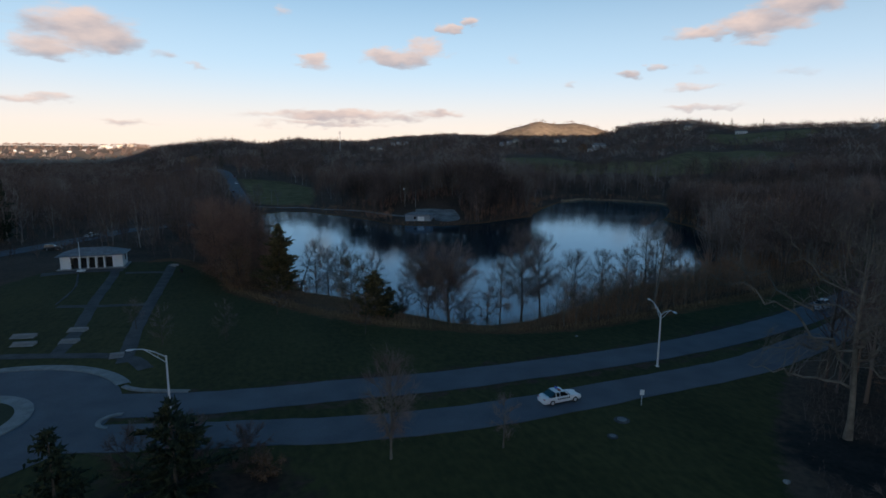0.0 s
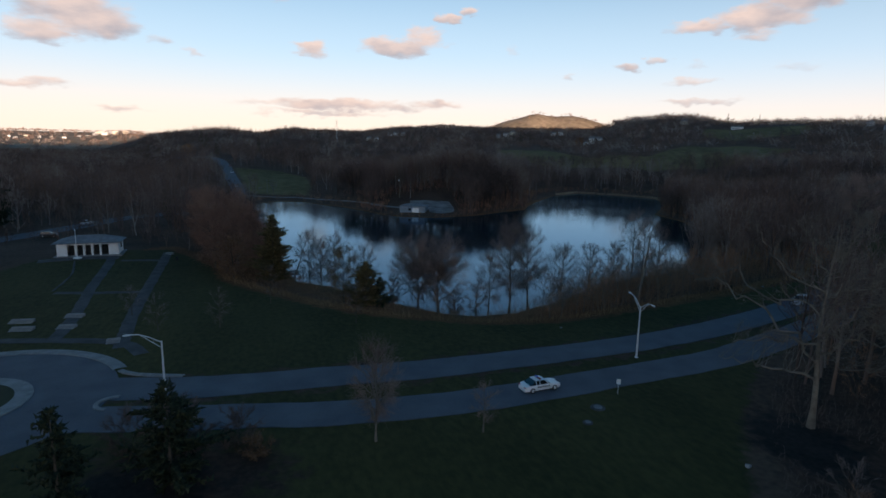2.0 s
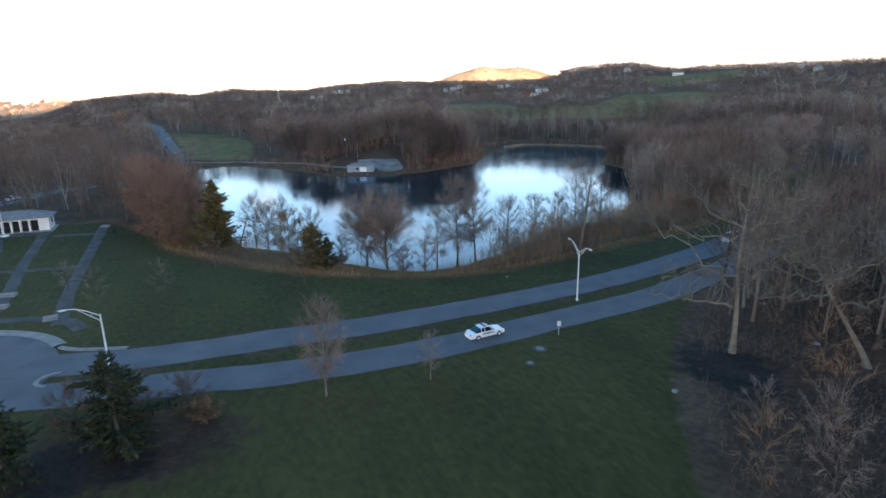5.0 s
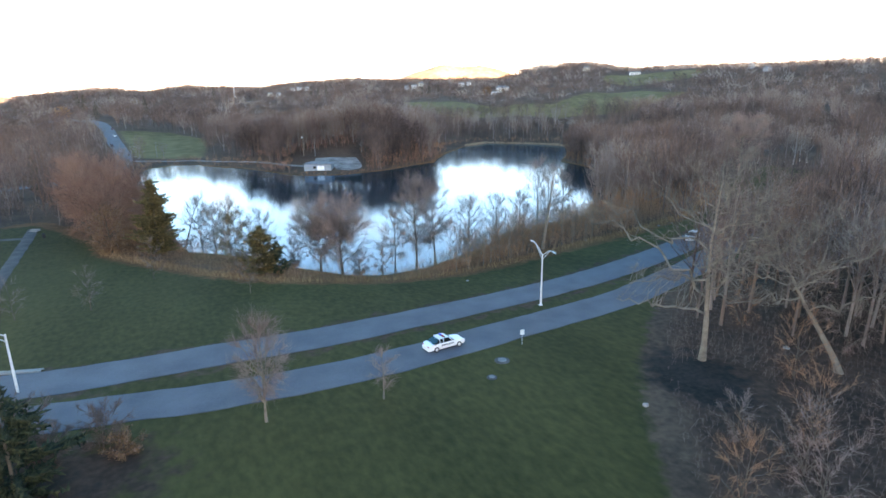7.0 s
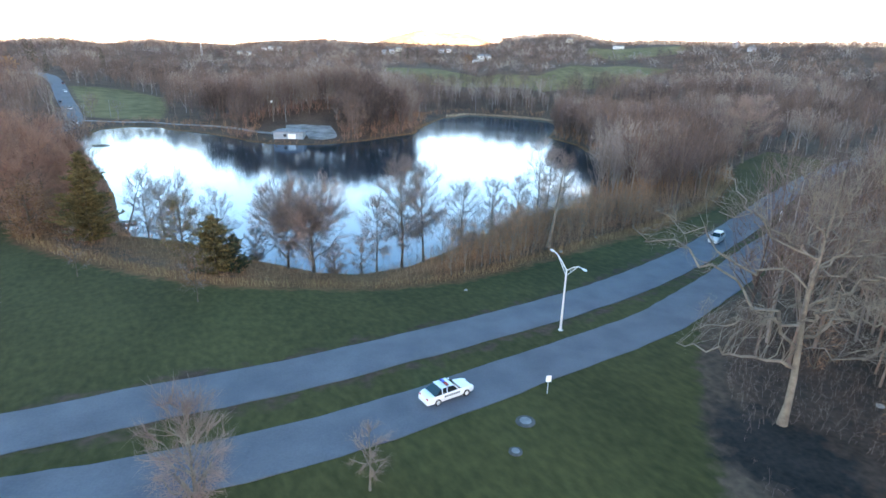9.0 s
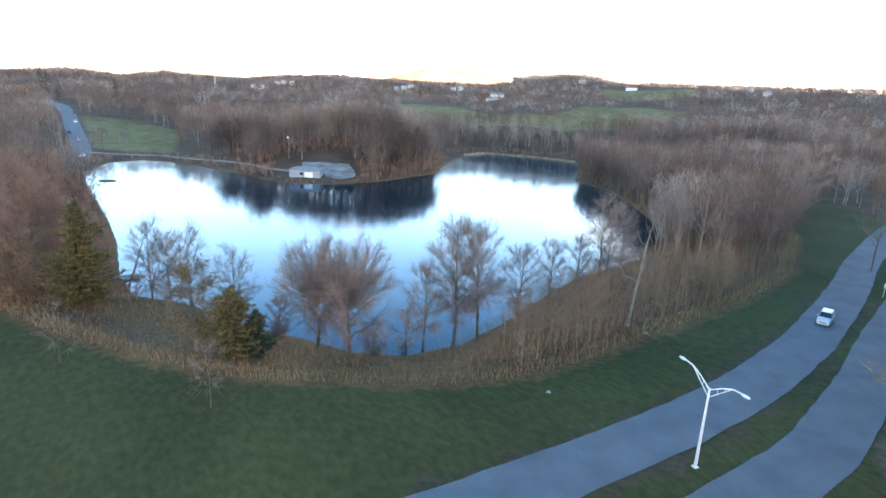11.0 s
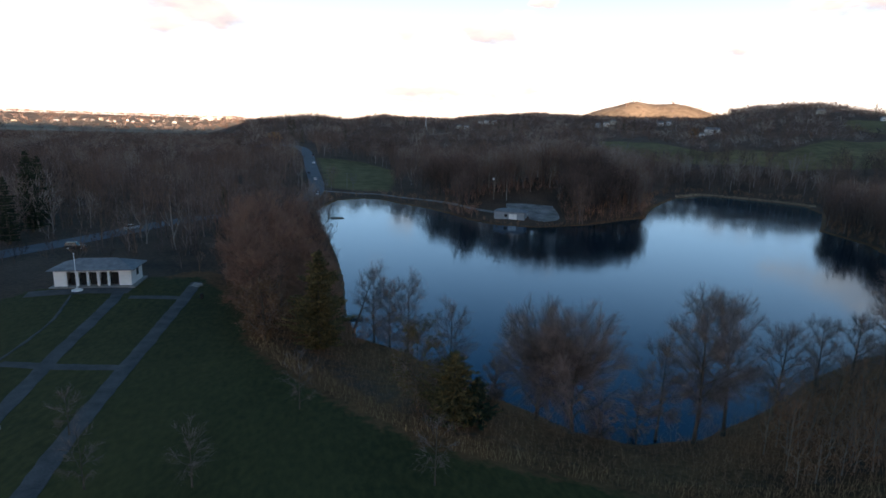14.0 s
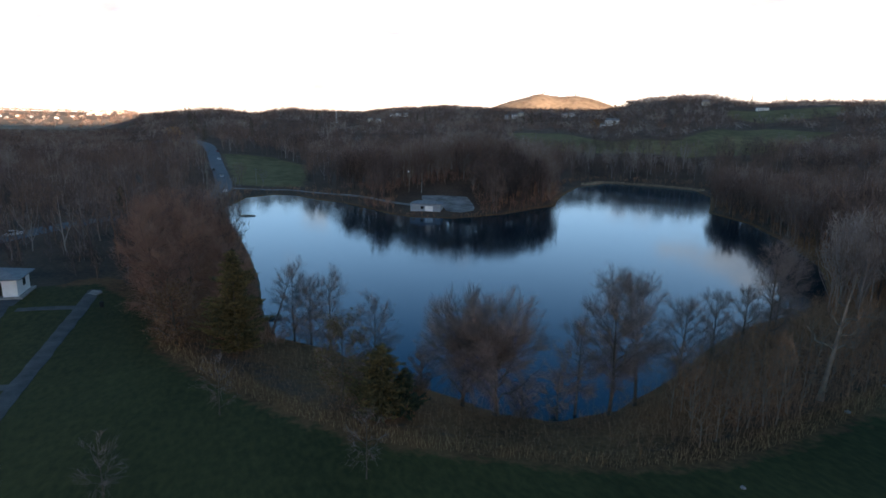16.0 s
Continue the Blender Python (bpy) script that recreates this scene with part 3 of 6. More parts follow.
def skeleton(seed, tall, wide, bare, r0, limbs, subs, twigs, r_twig, gnarl=0.06, leader=0.8, drop=0.15, climb=(0.55, 1.1), twig_len=0.115, lowest=-0.75, spread=0.5, tip_r=0.0, reach=(0.62, 0.88), plan=(), slant=(0.0, 0.0), sub_len=(0.09, 0.2)):
    """A leafless tree whose limbs reach for a rounded crown: the pieces of trunk, limbs, branches and twigs."""
    rng = np.random.default_rng(seed)
    bare = max(0.02, bare - 0.15)
    mid = np.array([0, 0, tall * (1 + bare) / 2])
    half = np.array([wide * 0.56, wide * 0.56, tall * (1 - bare) / 2])
    bend = rng.normal(0, gnarl * 0.4, (9, 2)).cumsum(0) * tall * 0.12
    trunk, big, small, fine = [], [], [], []

    def stem(z):
        k = np.clip(z / (tall * leader) * 8, 0, 7.999)
        i = int(k)
        b = bend[i] * (1 - k + i) + bend[i + 1] * (k - i)
        return np.array([b[0] - bend[0][0] + slant[0] * max(z, 0) / tall, b[1] - bend[0][1] + slant[1] * max(z, 0) / tall, z])

    def stem_r(z):
        return r0 * max(0.1, 1 - 0.85 * z / (tall * leader)) * (1 + 0.5 * math.exp(-z / 0.5))

    zs = np.linspace(-0.3, tall * leader, 10)
    for a, b in zip(zs, zs[1:]):
        trunk.append((*stem(a), stem_r(max(a, 0)), *stem(b), stem_r(b)))

    def curve(p, q, ra, rb, n, rise, out, kink=1.0):
        c = p * 0.45 + q * 0.55 + np.array([0, 0, rise])
        last, pts = p, []
        size = np.linalg.norm(q - p)
        for i in range(1, n + 1):
            t = i / n
            x = p * (1 - t) ** 2 + c * 2 * t * (1 - t) + q * t * t + (rng.normal(0, gnarl, 3) * size * 0.5 * kink if i < n else 0)
            f0, f1 = (i - 1) / n, t
            out.append((*last, ra + (rb - ra) * f0, *x, ra + (rb - ra) * f1))
            pts.append(x)
            last = x
        return [p] + pts

    ends = []
    for k in range(limbs + len(plan)):
        u = lowest + (0.98 - lowest) * (min(k, limbs - 1) + 0.5) / max(limbs, 1)
        a = k * 2.39996 + rng.normal(0, 0.25)
        c = math.sqrt(max(0, 1 - u * u))
        d = np.array([c * math.cos(a), c * math.sin(a), u])
        tip = mid + d * half * rng.uniform(*reach)
        z0 = max(tall * bare * 0.75, min(tall * leader * 0.92, tip[2] - (np.linalg.norm(tip[:2]) * rng.uniform(*climb)) + drop * tall * 0.3))
        if k >= limbs:
            z0, compass, out, top = plan[k - limbs]
            tip = stem(z0) + np.array([math.sin(radians(compass)) * out, math.cos(radians(compass)) * out, top - z0])
        p = stem(z0)
        r = stem_r(z0) * (rng.uniform(0.45, 0.7) if k < limbs else 0.66)
        pieces = 6 if k < limbs else 12
        pts = curve(p, tip, r, max(tip_r, r_twig * 1.6), pieces, np.linalg.norm(tip - p) * rng.uniform(-0.05, 0.16) - drop * 0.5, big, 1.0 if k < limbs else 0.42)
        for j in range(subs if k < limbs else int(subs * 1.6)):
            t = rng.uniform(0.12, 1.0) * pieces
            i = min(int(t), pieces - 1)
            b = pts[i] * (1 - t + i) + pts[i + 1] * (t - i)
            out_d = (b - np.array([0, 0, mid[2] * 0.8])) / half
            out_d = unit(out_d) + rng.normal(0, spread, 3) + np.array([0, 0, 0.25])
            q = b + unit(out_d) * rng.uniform(*sub_len) * (wide + tall) / 2
            over = np.linalg.norm((q - mid) / half)
            if over > 1.02:
                q = mid + (q - mid) / over * rng.uniform(0.92, 1.05)
            sp = curve(b, q, max(r * (1 - t / pieces * 0.86) * 0.45, r_twig * 1.4), r_twig, 3, 0.0, small)
            ends.append((sp, np.linalg.norm(q - b)))
    for _ in range(int(twigs * 1.3)):
        sp, size = ends[rng.integers(len(ends))]
        t = rng.uniform(0.0, 1.0) * 3
        i = min(int(t), 2)
        b = sp[i] * (1 - t + i) + sp[i + 1] * (t - i)
        d = unit((b - np.array([0, 0, mid[2] * 0.75])) / half) + rng.normal(0, spread * 1.6, 3) + np.array([0, 0, 0.3])
        fine.append((*b, r_twig * rng.uniform(0.7, 1.1), *(b + unit(d) * rng.uniform(0.5, 1.3) * twig_len * tall), 0))
    return [np.array(q) for q in (trunk, big, small, fine)]


def full_tree(name, label, bark, twig, group="", leaves=0, leaf_mat=None, leaf=0.15, **shape):
    """A leafless tree as trunk with limbs, crown of branches and twigs, and what dry leaves still hang."""
    s = skeleton(**shape)
    root = new(name)
    v, f = weld([tubes(s[0], 9), tubes(s[1], 5)])
    raw_object("trunk", v, f, bark, root, smooth_faces=True)
    v, f = weld([tubes(s[2], 3), tubes(s[3], 3, True)])
    raw_object("crown", v, f, twig, root)
    if leaves:
        leafy(root, shape["seed"] + 1, np.concatenate([s[2], s[3]]), leaves, leaf, leaf_mat)
    return tagged(root, label, "tree", group)


def leafy(root, seed, segs, count, size, mat, name="leaves"):
    """Dry leaves still hanging on the fine branches."""
    rng = np.random.default_rng(seed)
    pick = segs[rng.integers(len(segs), size=count)]
    k = rng.random((count, 1))
    c = pick[:, 0:3] * (1 - k) + pick[:, 4:7] * k + rng.normal(0, 0.15, (count, 3))
    a, b = rng.normal(0, 1, (count, 3)), rng.normal(0, 1, (count, 3))
    a /= np.linalg.norm(a, axis=1, keepdims=True)
    b -= a * (a * b).sum(1, keepdims=True)
    b /= np.linalg.norm(b, axis=1, keepdims=True)
    n = np.cross(a, b)
    s = size * rng.uniform(0.6, 1.3, (count, 1))
    v = np.stack([c - a * s, c + b * s * 0.45 + n * s * 0.15, c + a * s, c - b * s * 0.45 + n * s * 0.15], 1).reshape(-1, 3)
    base = np.arange(count)[:, None] * 4
    f = np.concatenate([base + np.array([[0, 1, 2]]), base + np.array([[0, 2, 3]])])
    return raw_object(name, v, f, mat, root)


def stand(x, y, turn=0.0, size=1.0, sink=0.1):
    return Matrix.Translation((x, y, land_at(x, y) - sink)) @ Matrix.Rotation(turn, 4, "Z") @ Matrix.Diagonal((size, size, size, 1))


def blades(fine, seed):
    """The finest shoots: one sliver each, turned at random."""
    rng = np.random.default_rng(seed)
    p, q = fine[:, 0:3], fine[:, 4:7]
    d = q - p
    u = np.cross(d, rng.normal(0, 1, d.shape))
    u *= fine[:, 3:4] / np.maximum(np.linalg.norm(u, axis=1, keepdims=True), 1e-9)
    n = len(fine)
    return np.stack([p - u, p + u, q], 1).reshape(-1, 3), np.arange(n * 3).reshape(n, 3)


def wood_template(seed, tall, twigs, r, wide, bare=0.3, limbs=7, lobes=6):
    """A leafless tree for the woods: trunk, limbs that fan up and out, and lobes of fine twigs; also which corners are bark."""
    rng = np.random.default_rng(seed)
    lean = rng.normal(0, 0.03, 2) * tall
    mid = np.array([lean[0], lean[1], tall * (1 + bare) / 2])
    half = np.array([wide / 2, wide / 2, tall * (1 - bare) / 2])
    fork = np.array([lean[0] * 0.4, lean[1] * 0.4, tall * max(bare, 0.12)])
    wood = [(0, 0, 0, tall * 0.012 + r * 0.3, *fork, tall * 0.009 + r * 0.3), (*fork, tall * 0.009 + r * 0.3, *(mid + half * np.array([0.1, 0, 0.75])), 0.03)]
    tips = []
    for k in range(limbs):
        a = k * 2.4 + rng.normal(0, 0.3)
        u = rng.uniform(0.05, 0.85)
        d = np.array([math.cos(a) * math.sqrt(1 - u * u), math.sin(a) * math.sqrt(1 - u * u), u])
        tip = mid + d * half * rng.uniform(0.72, 0.95)
        start = fork + (mid - fork) * rng.uniform(0, 0.5)
        bow = (start + tip) / 2 + d * np.array([1, 1, 0]) * half * 0.16
        wood += [(*start, tall * 0.0035 + r * 0.35, *bow, tall * 0.002 + r * 0.25), (*bow, tall * 0.002 + r * 0.25, *tip, 0.02)]
        tips.append((start, tip))
    fine = []
    centres = []
    for k in range(lobes):
        a = k * 2.4 + rng.normal(0, 0.4)
        u = rng.uniform(-0.35, 0.9)
        centres.append(mid + np.array([math.cos(a) * math.sqrt(1 - u * u), math.sin(a) * math.sqrt(1 - u * u), u]) * half * 0.55)
    for k in range(twigs):
        if tips and k % 3 == 0:
            start, tip = tips[rng.integers(len(tips))]
            b = start + (tip - start) * rng.uniform(0.35, 1.0)
        else:
            d = rng.normal(0, 1, 3)
            d /= np.linalg.norm(d)
            b = (centres[rng.integers(lobes)] if lobes else mid) + d * half * rng.uniform(0.12, 0.42)
        w = unit((b - fork) / half) + rng.normal(0, 0.6, 3) + np.array([0, 0, 0.2])
        fine.append((*b, r * rng.uniform(0.7, 1.3), *(b + unit(w) * rng.uniform(0.08, 0.17) * (tall + wide) / 2), 0))
    a, b = tubes(np.array(wood), 3), blades(np.array(fine), seed)
    v, f = weld([a, b])
    return v, f, np.concatenate([np.ones(len(a[0])), np.zeros(len(b[0]))])


def scatter(name, label, category, places, templates, mat, seed, low=0.75, high=1.2, sink=0.2, tone=0.0):
    """Many plants as one mesh."""
    rng = np.random.default_rng(seed)
    zs = land(places[:, 0], places[:, 1])
    vs, fs, ts, base = [], [], [], 0
    for (x, y), z in zip(places, zs):
        v, f, bark = templates[rng.integers(len(templates))]
        a, s, w = rng.uniform(0, 6.28), rng.uniform(low, high), rng.uniform(0.85, 1.15)
        c, q = math.cos(a) * s * w, math.sin(a) * s * w
        out = np.empty_like(v)
        out[:, 0], out[:, 1], out[:, 2] = v[:, 0] * c - v[:, 1] * q + x, v[:, 0] * q + v[:, 1] * c + y, v[:, 2] * s + z - sink
        vs.append(out)
        fs.append(f + base)
        own = 0.5 * rng.beta(1.8, 2.4) + 0.5 * min(1, max(0, 0.48 + 1.2 * noise.noise(Vector((x / 55, y / 55, 3)))))
        ts.append(own + tone + bark * (0.38 if rng.random() < 0.06 else rng.uniform(-0.08, 0.08)))
        base += len(v)
    ob = raw_object(name, np.concatenate(vs), np.concatenate(fs), mat, tint=np.concatenate(ts))
    return tagged(ob, label, category, kind="stuff")


def spots(x0, x1, y0, y1, step, seed):
    rng = np.random.default_rng(seed)
    gx, gy = np.meshgrid(np.arange(x0, x1, step), np.arange(y0, y1, step))
    p = np.column_stack([gx.ravel(), gy.ravel()])
    return p + rng.uniform(-0.48, 0.48, p.shape) * step


def wooded(p, shore_gap=2.0):
    """Which of the places lie in the woods."""
    x, y = p[:, 0], p[:, 1]
    d, wet = away(x, y, SHORE)
    ok = ~wet & (d > shore_gap)
    dl, inl = away(x, y, LAWN)
    ok &= ~inl
    for line, gap in ((FAR_ROAD, 7), (NEAR_ROAD, 7), (BLUE_ROAD, 8), (LAKE_TRACK, 4)):
        ok &= away(x, y, np.array(line, float), False)[0] > gap
    for f in FIELDS:
        ok &= ~away(x, y, f)[1]
    ok &= ~((x > -105) & (x < -40) & (y > 60) & (y < 172))          # park and pavilion
    ok &= ~((x > -6) & (x < 33) & (y > 272) & (y < 323))            # boat house and its yard
    ok &= ~((x > 84) & (y > 335) & (d < 8)) & ~((x < -18) & (y > 285) & (d < 20))     # low growth round the bays
    ok &= np.hypot(x - 161, y - 180) > 11
    ok &= ~((x < 48) & (x > -100) & (y < 112))                      # lawns and roads
    ok &= ~((x > -50) & (x < 82) & (y < 160))                       # the planted near shore
    return ok


TALL = [wood_template(40 + i, 14.5 + 1.6 * (i % 4), 280, 0.040, 8.5 + i % 3, 0.22 + 0.05 * (i % 3), 9) for i in range(8)]
MIDDLE = [wood_template(60 + i, 14.5 + 1.6 * (i % 3), 140, 0.075, 9 + i % 3, 0.15, 6) for i in range(8)]
SMALL = [wood_template(80 + i, 11 + (i % 3), 72, 0.20, 14.5 + i % 4, 0.0, 1, 6) for i in range(8)]
FARCLUMP = [wood_template(95 + i, 15, 40, 0.9, 30, 0.0, 1) for i in range(5)]


def far_filter(p, r0, r1, a0=-70, a1=75):
    r, a = np.hypot(p[:, 0], p[:, 1] - 40), np.degrees(np.arctan2(p[:, 0], p[:, 1] - 40))
    return (r >= r0) & (r < r1) & (a > a0) & (a < a1)


p = spots(40, 330, -30, 330, 6.0, 1)
p = p[wooded(p) & far_filter(p, 0, 270, -90, 120)]
scatter("bare_woods", "grey-brown leafless woodland beside the road and lake", "woods", p, TALL, WOODS, 11)
q = spots(52, 170, 40, 135, 4.6, 6)
side = np.array([min(((q[i, 0] - x) ** 2 + (q[i, 1] - y) ** 2, q[i, 1] - y) for x, y in NEAR_ROAD)[1] for i in range(len(q))])
q = q[(side < 0) & (away(q[:, 0], q[:, 1], np.array(NEAR_ROAD, float), False)[0] > 6) & (np.hypot(q[:, 0] - 52, q[:, 1] - 48) > 11)]
scatter("roadside_woods", "tall leafless woodland pressing on the road", "woods", q, TALL, WOODS, 15, 0.8, 1.25)
p = np.concatenate([spots(-420, 520, 90, 620, 8.6, 2)])
p = p[wooded(p) & ~((p[:, 0] > -30) & (p[:, 0] < 110) & (p[:, 1] > 270) & (p[:, 1] < 380)) & far_filter(p, 120, 520) & ~((p[:, 0] > 40) & far_filter(p, 0, 270, -90, 120))]
scatter("bare_woods_beyond", "brown leafless woodland round the far shore", "woods", p, MIDDLE, WOODS, 12)
p = spots(-30, 110, 276, 380, 5.2, 8)
p = p[wooded(p, 2.5)]
TALLER = [wood_template(70 + i, 19 + 1.2 * (i % 3), 210, 0.085, 9 + i % 3, 0.12, 8) for i in range(6)]
scatter("peninsula_woods", "tall leafless trees crowding the far peninsula", "woods", p, TALLER, WOODS, 16, 0.9, 1.15)
p = spots(68, 175, 138, 330, 5.0, 17)
d, wet = away(p[:, 0], p[:, 1], SHORE)
p = p[~wet & (d > 1.5) & (d < 24) & ((p[:, 0] > 82) | (p[:, 1] > 152)) & ~away(p[:, 0], p[:, 1], LAWN)[1]]
scatter("lakeside_woods", "tall dark leafless trees leaning over the eastern shore", "woods", p, TALLER, WOODS, 19, 0.85, 1.1)
p = spots(-1100, 1300, 380, 1800, 16.5, 3)
p = p[wooded(p) & far_filter(p, 520, 1760, -48, 58) & ((land(p[:, 0], p[:, 1]) + 13 - 36 < -0.006 * np.hypot(p[:, 0], p[:, 1] - 40)) | ~far_filter(p, 720, 9999, -90, -24))]
# tone 0.07: the lightening of distant haze is put into these trees' colour
scatter("wooded_hills", "far hillsides covered with bare brown woods", "woods", p, SMALL, WOODS, 13, 0.9, 1.4, 3.2, 0.07)
p = spots(-600, 1000, 600, 1760, 11.0, 5)
gap = np.interp(np.degrees(np.arctan2(p[:, 0], p[:, 1] - 40)), HILL_AZ, HILL_R) - np.hypot(p[:, 0], p[:, 1] - 40)
p = p[wooded(p) & (gap > -15) & (gap < 35) & far_filter(p, 700, 1900, -22.5, 52)]
scatter("crest_woods", "dense bare trees along the crest of the hills", "woods", p, SMALL, WOODS, 18, 0.85, 1.2, 4.5, 0.0)
p = spots(-3200, 1500, 1500, 3900, 40.0, 4)
p = p[far_filter(p, 1900, 3750, -46, -20) | (far_filter(p, 3000, 3700, 6, 24))]
p = p[np.random.default_rng(9).random(len(p)) < 0.45]
scatter("sunlit_far_woods", "distant sunlit woods on the far hills", "woods", p, FARCLUMP, WOODS, 14, 0.8, 1.3)

# ---- hardware helpers ----
def box(bm, sx, sy, sz, m=None, bevel=0.0):
    """A box with its base at 0, added to bm at the pose m."""
    m = m or Matrix()
    r = bmesh.ops.create_cube(bm, size=1, matrix=m @ Matrix.Translation((0, 0, sz / 2)) @ Matrix.Diagonal((sx, sy, sz, 1)))
    if bevel:
        edges = list({e for v in r["verts"] for e in v.link_edges})
        bmesh.ops.bevel(bm, geom=edges, offset=bevel, segments=2, affect="EDGES")
    return bm


def rod(bm, p, q, r0, r1=None, sides=10):
    """A round bar from p to q."""
    p, q = Vector(p), Vector(q)
    d = q - p
    m = Matrix.Translation((p + q) / 2) @ d.to_track_quat("Z", "Y").to_matrix().to_4x4()
    bmesh.ops.create_cone(bm, cap_ends=True, segments=sides, radius1=r0, radius2=r0 if r1 is None else r1, depth=d.length, matrix=m)
    return bm


def boxed(name, sx, sy, sz, at, mat, parent, bevel=0.0, turn=0.0, label=""):
    return part(name, box(bmesh.new(), sx, sy, sz, pose(*at, 0, 0, turn), bevel), mat, parent, label)


def lathe(bm, profile, sides=16):
    rings = [[bm.verts.new((r * math.cos(a), r * math.sin(a), z)) for a in np.arange(sides) * 2 * math.pi / sides] for r, z in profile]
    for a, b in zip(rings, rings[1:]):
        for k in range(sides):
            bm.faces.new((a[k], a[(k + 1) % sides], b[(k + 1) % sides], b[k]))
    bm.faces.new(rings[-1])
    bm.faces.new(rings[0][::-1])
    return bm


# ---- junction, kerbs and park paths ----
def disc(name, cx, cy, r0, r1, mat, lift, a0=0.0, a1=360.0, thick=0.2, label="", steps=64, kind="structure", category="road"):
    """A flat ring, or a part of one, laid on the ground, with sides."""
    bm = bmesh.new()
    rows = []
    for i in range(steps + 1):
        a = radians(a0 + (a1 - a0) * i / steps)
        row = []
        for r, dz in ((r0, -thick), (r0, 0), ((r0 + r1) / 2, 0.02), (r1, 0), (r1, -thick)):
            x, y = cx + r * math.cos(a), cy + r * math.sin(a)
            row.append(bm.verts.new((x, y, land_at(x, y) + lift + dz)))
        rows.append(row)
    for a, b in zip(rows, rows[1:]):
        for j in range(4):
            if r0 == 0 and j < 1:
                continue
            try:
                bm.faces.new((a[j], a[j + 1], b[j + 1], b[j]))
            except ValueError:
                pass
    bmesh.ops.remove_doubles(bm, verts=bm.verts, dist=0.001)
    bmesh.ops.recalc_face_normals(bm, faces=bm.faces)
    return tagged(bm_object(name, bm, mat), label, category, kind=kind)


disc("road_circle", -48, 62, 0.0, 16.0, ASPHALT, 0.055, label="wide asphalt turning circle at the park entrance")
disc("kerb_island", -48, 62, 5.6, 7.4, CONCRETE, 0.20, label="pale concrete apron round the central island", category="kerb")
disc("pavement", -48, 62, 15.8, 17.4, CONCRETE, 0.18, 38, 215, label="pale concrete kerb and footway round the circle", category="pavement")
tagged(strip("kerb", [(-34.6, 71.6), (-32, 70.3), (-26, 69.6)], 0.7, CONCRETE, 0.17, 0.2, 1.0), "pale concrete kerb at the road mouth", "kerb", kind="structure")
disc("kerb_median_nose", -31, 62.0, 1.4, 1.9, CONCRETE, 0.2, 90, 270, label="rounded concrete nose of the grass median", steps=20, category="kerb")
GRASSPATCH = material("verge_grass", (0.016, 0.026, 0.010), (0.045, 0.050, 0.022), 0.3, 0.95, 0.03, 3)
disc("verge_island", -48, 62, 0.0, 5.7, GRASSPATCH, 0.19, label="round grass island in the turning circle", category="grass")

PATHS = [([(-38.6, 80), (-41, 87), (-45.2, 100), (-50.6, 119), (-57, 142.5), (-60, 153)], 2.1), ([(-49.5, 83), (-52.6, 94), (-57, 106), (-61, 117), (-68, 139), (-71, 144)], 2.0),
         ([(-65, 111), (-57, 111.4), (-49, 112.5)], 1.7), ([(-66, 140), (-61, 141.6), (-57.5, 142.5)], 1.8), ([(-66, 84), (-58, 83.5), (-49, 83.5), (-39.5, 82.5), (-34.5, 77.5)], 2.0),
         ([(-84, 137.8), (-76, 141.5), (-68, 143.6)], 3.6), ([(-76, 138.5), (-70, 126), (-66, 112)], 0.4)]
for pts, w in PATHS:
    tagged(strip("path", pts, w, PATHSTONE, 0.05, 0.1, 1.5, rough_edge=0.1), "worn grey paved garden path through the lawn", "path", kind="structure")


def slab_steps(x, y, turn, wide):
    root = new("garden_steps")
    for k in range(3):
        boxed("step", wide, 0.5, 0.14 + 0.15 * k, (0, 0.48 * k, 0), CONCRETE, root, 0.02)
    root.matrix_world = Matrix.Translation((x, y, land_at(x, y))) @ Matrix.Rotation(turn, 4, "Z")
    return tagged(root, "short flight of pale concrete garden steps", "steps", "garden steps")


for x, y, turn, wide in ((-51, 89, 0.05, 2.6), (-53, 95, 0.05, 2.8), (-57, 88, 0.1, 3.2), (-59.5, 92, 0.1, 3.4), (-40.6, 82.2, 0.3, 1.8), (-59, 150, -0.3, 2.0)):
    slab_steps(x, y, turn, wide)


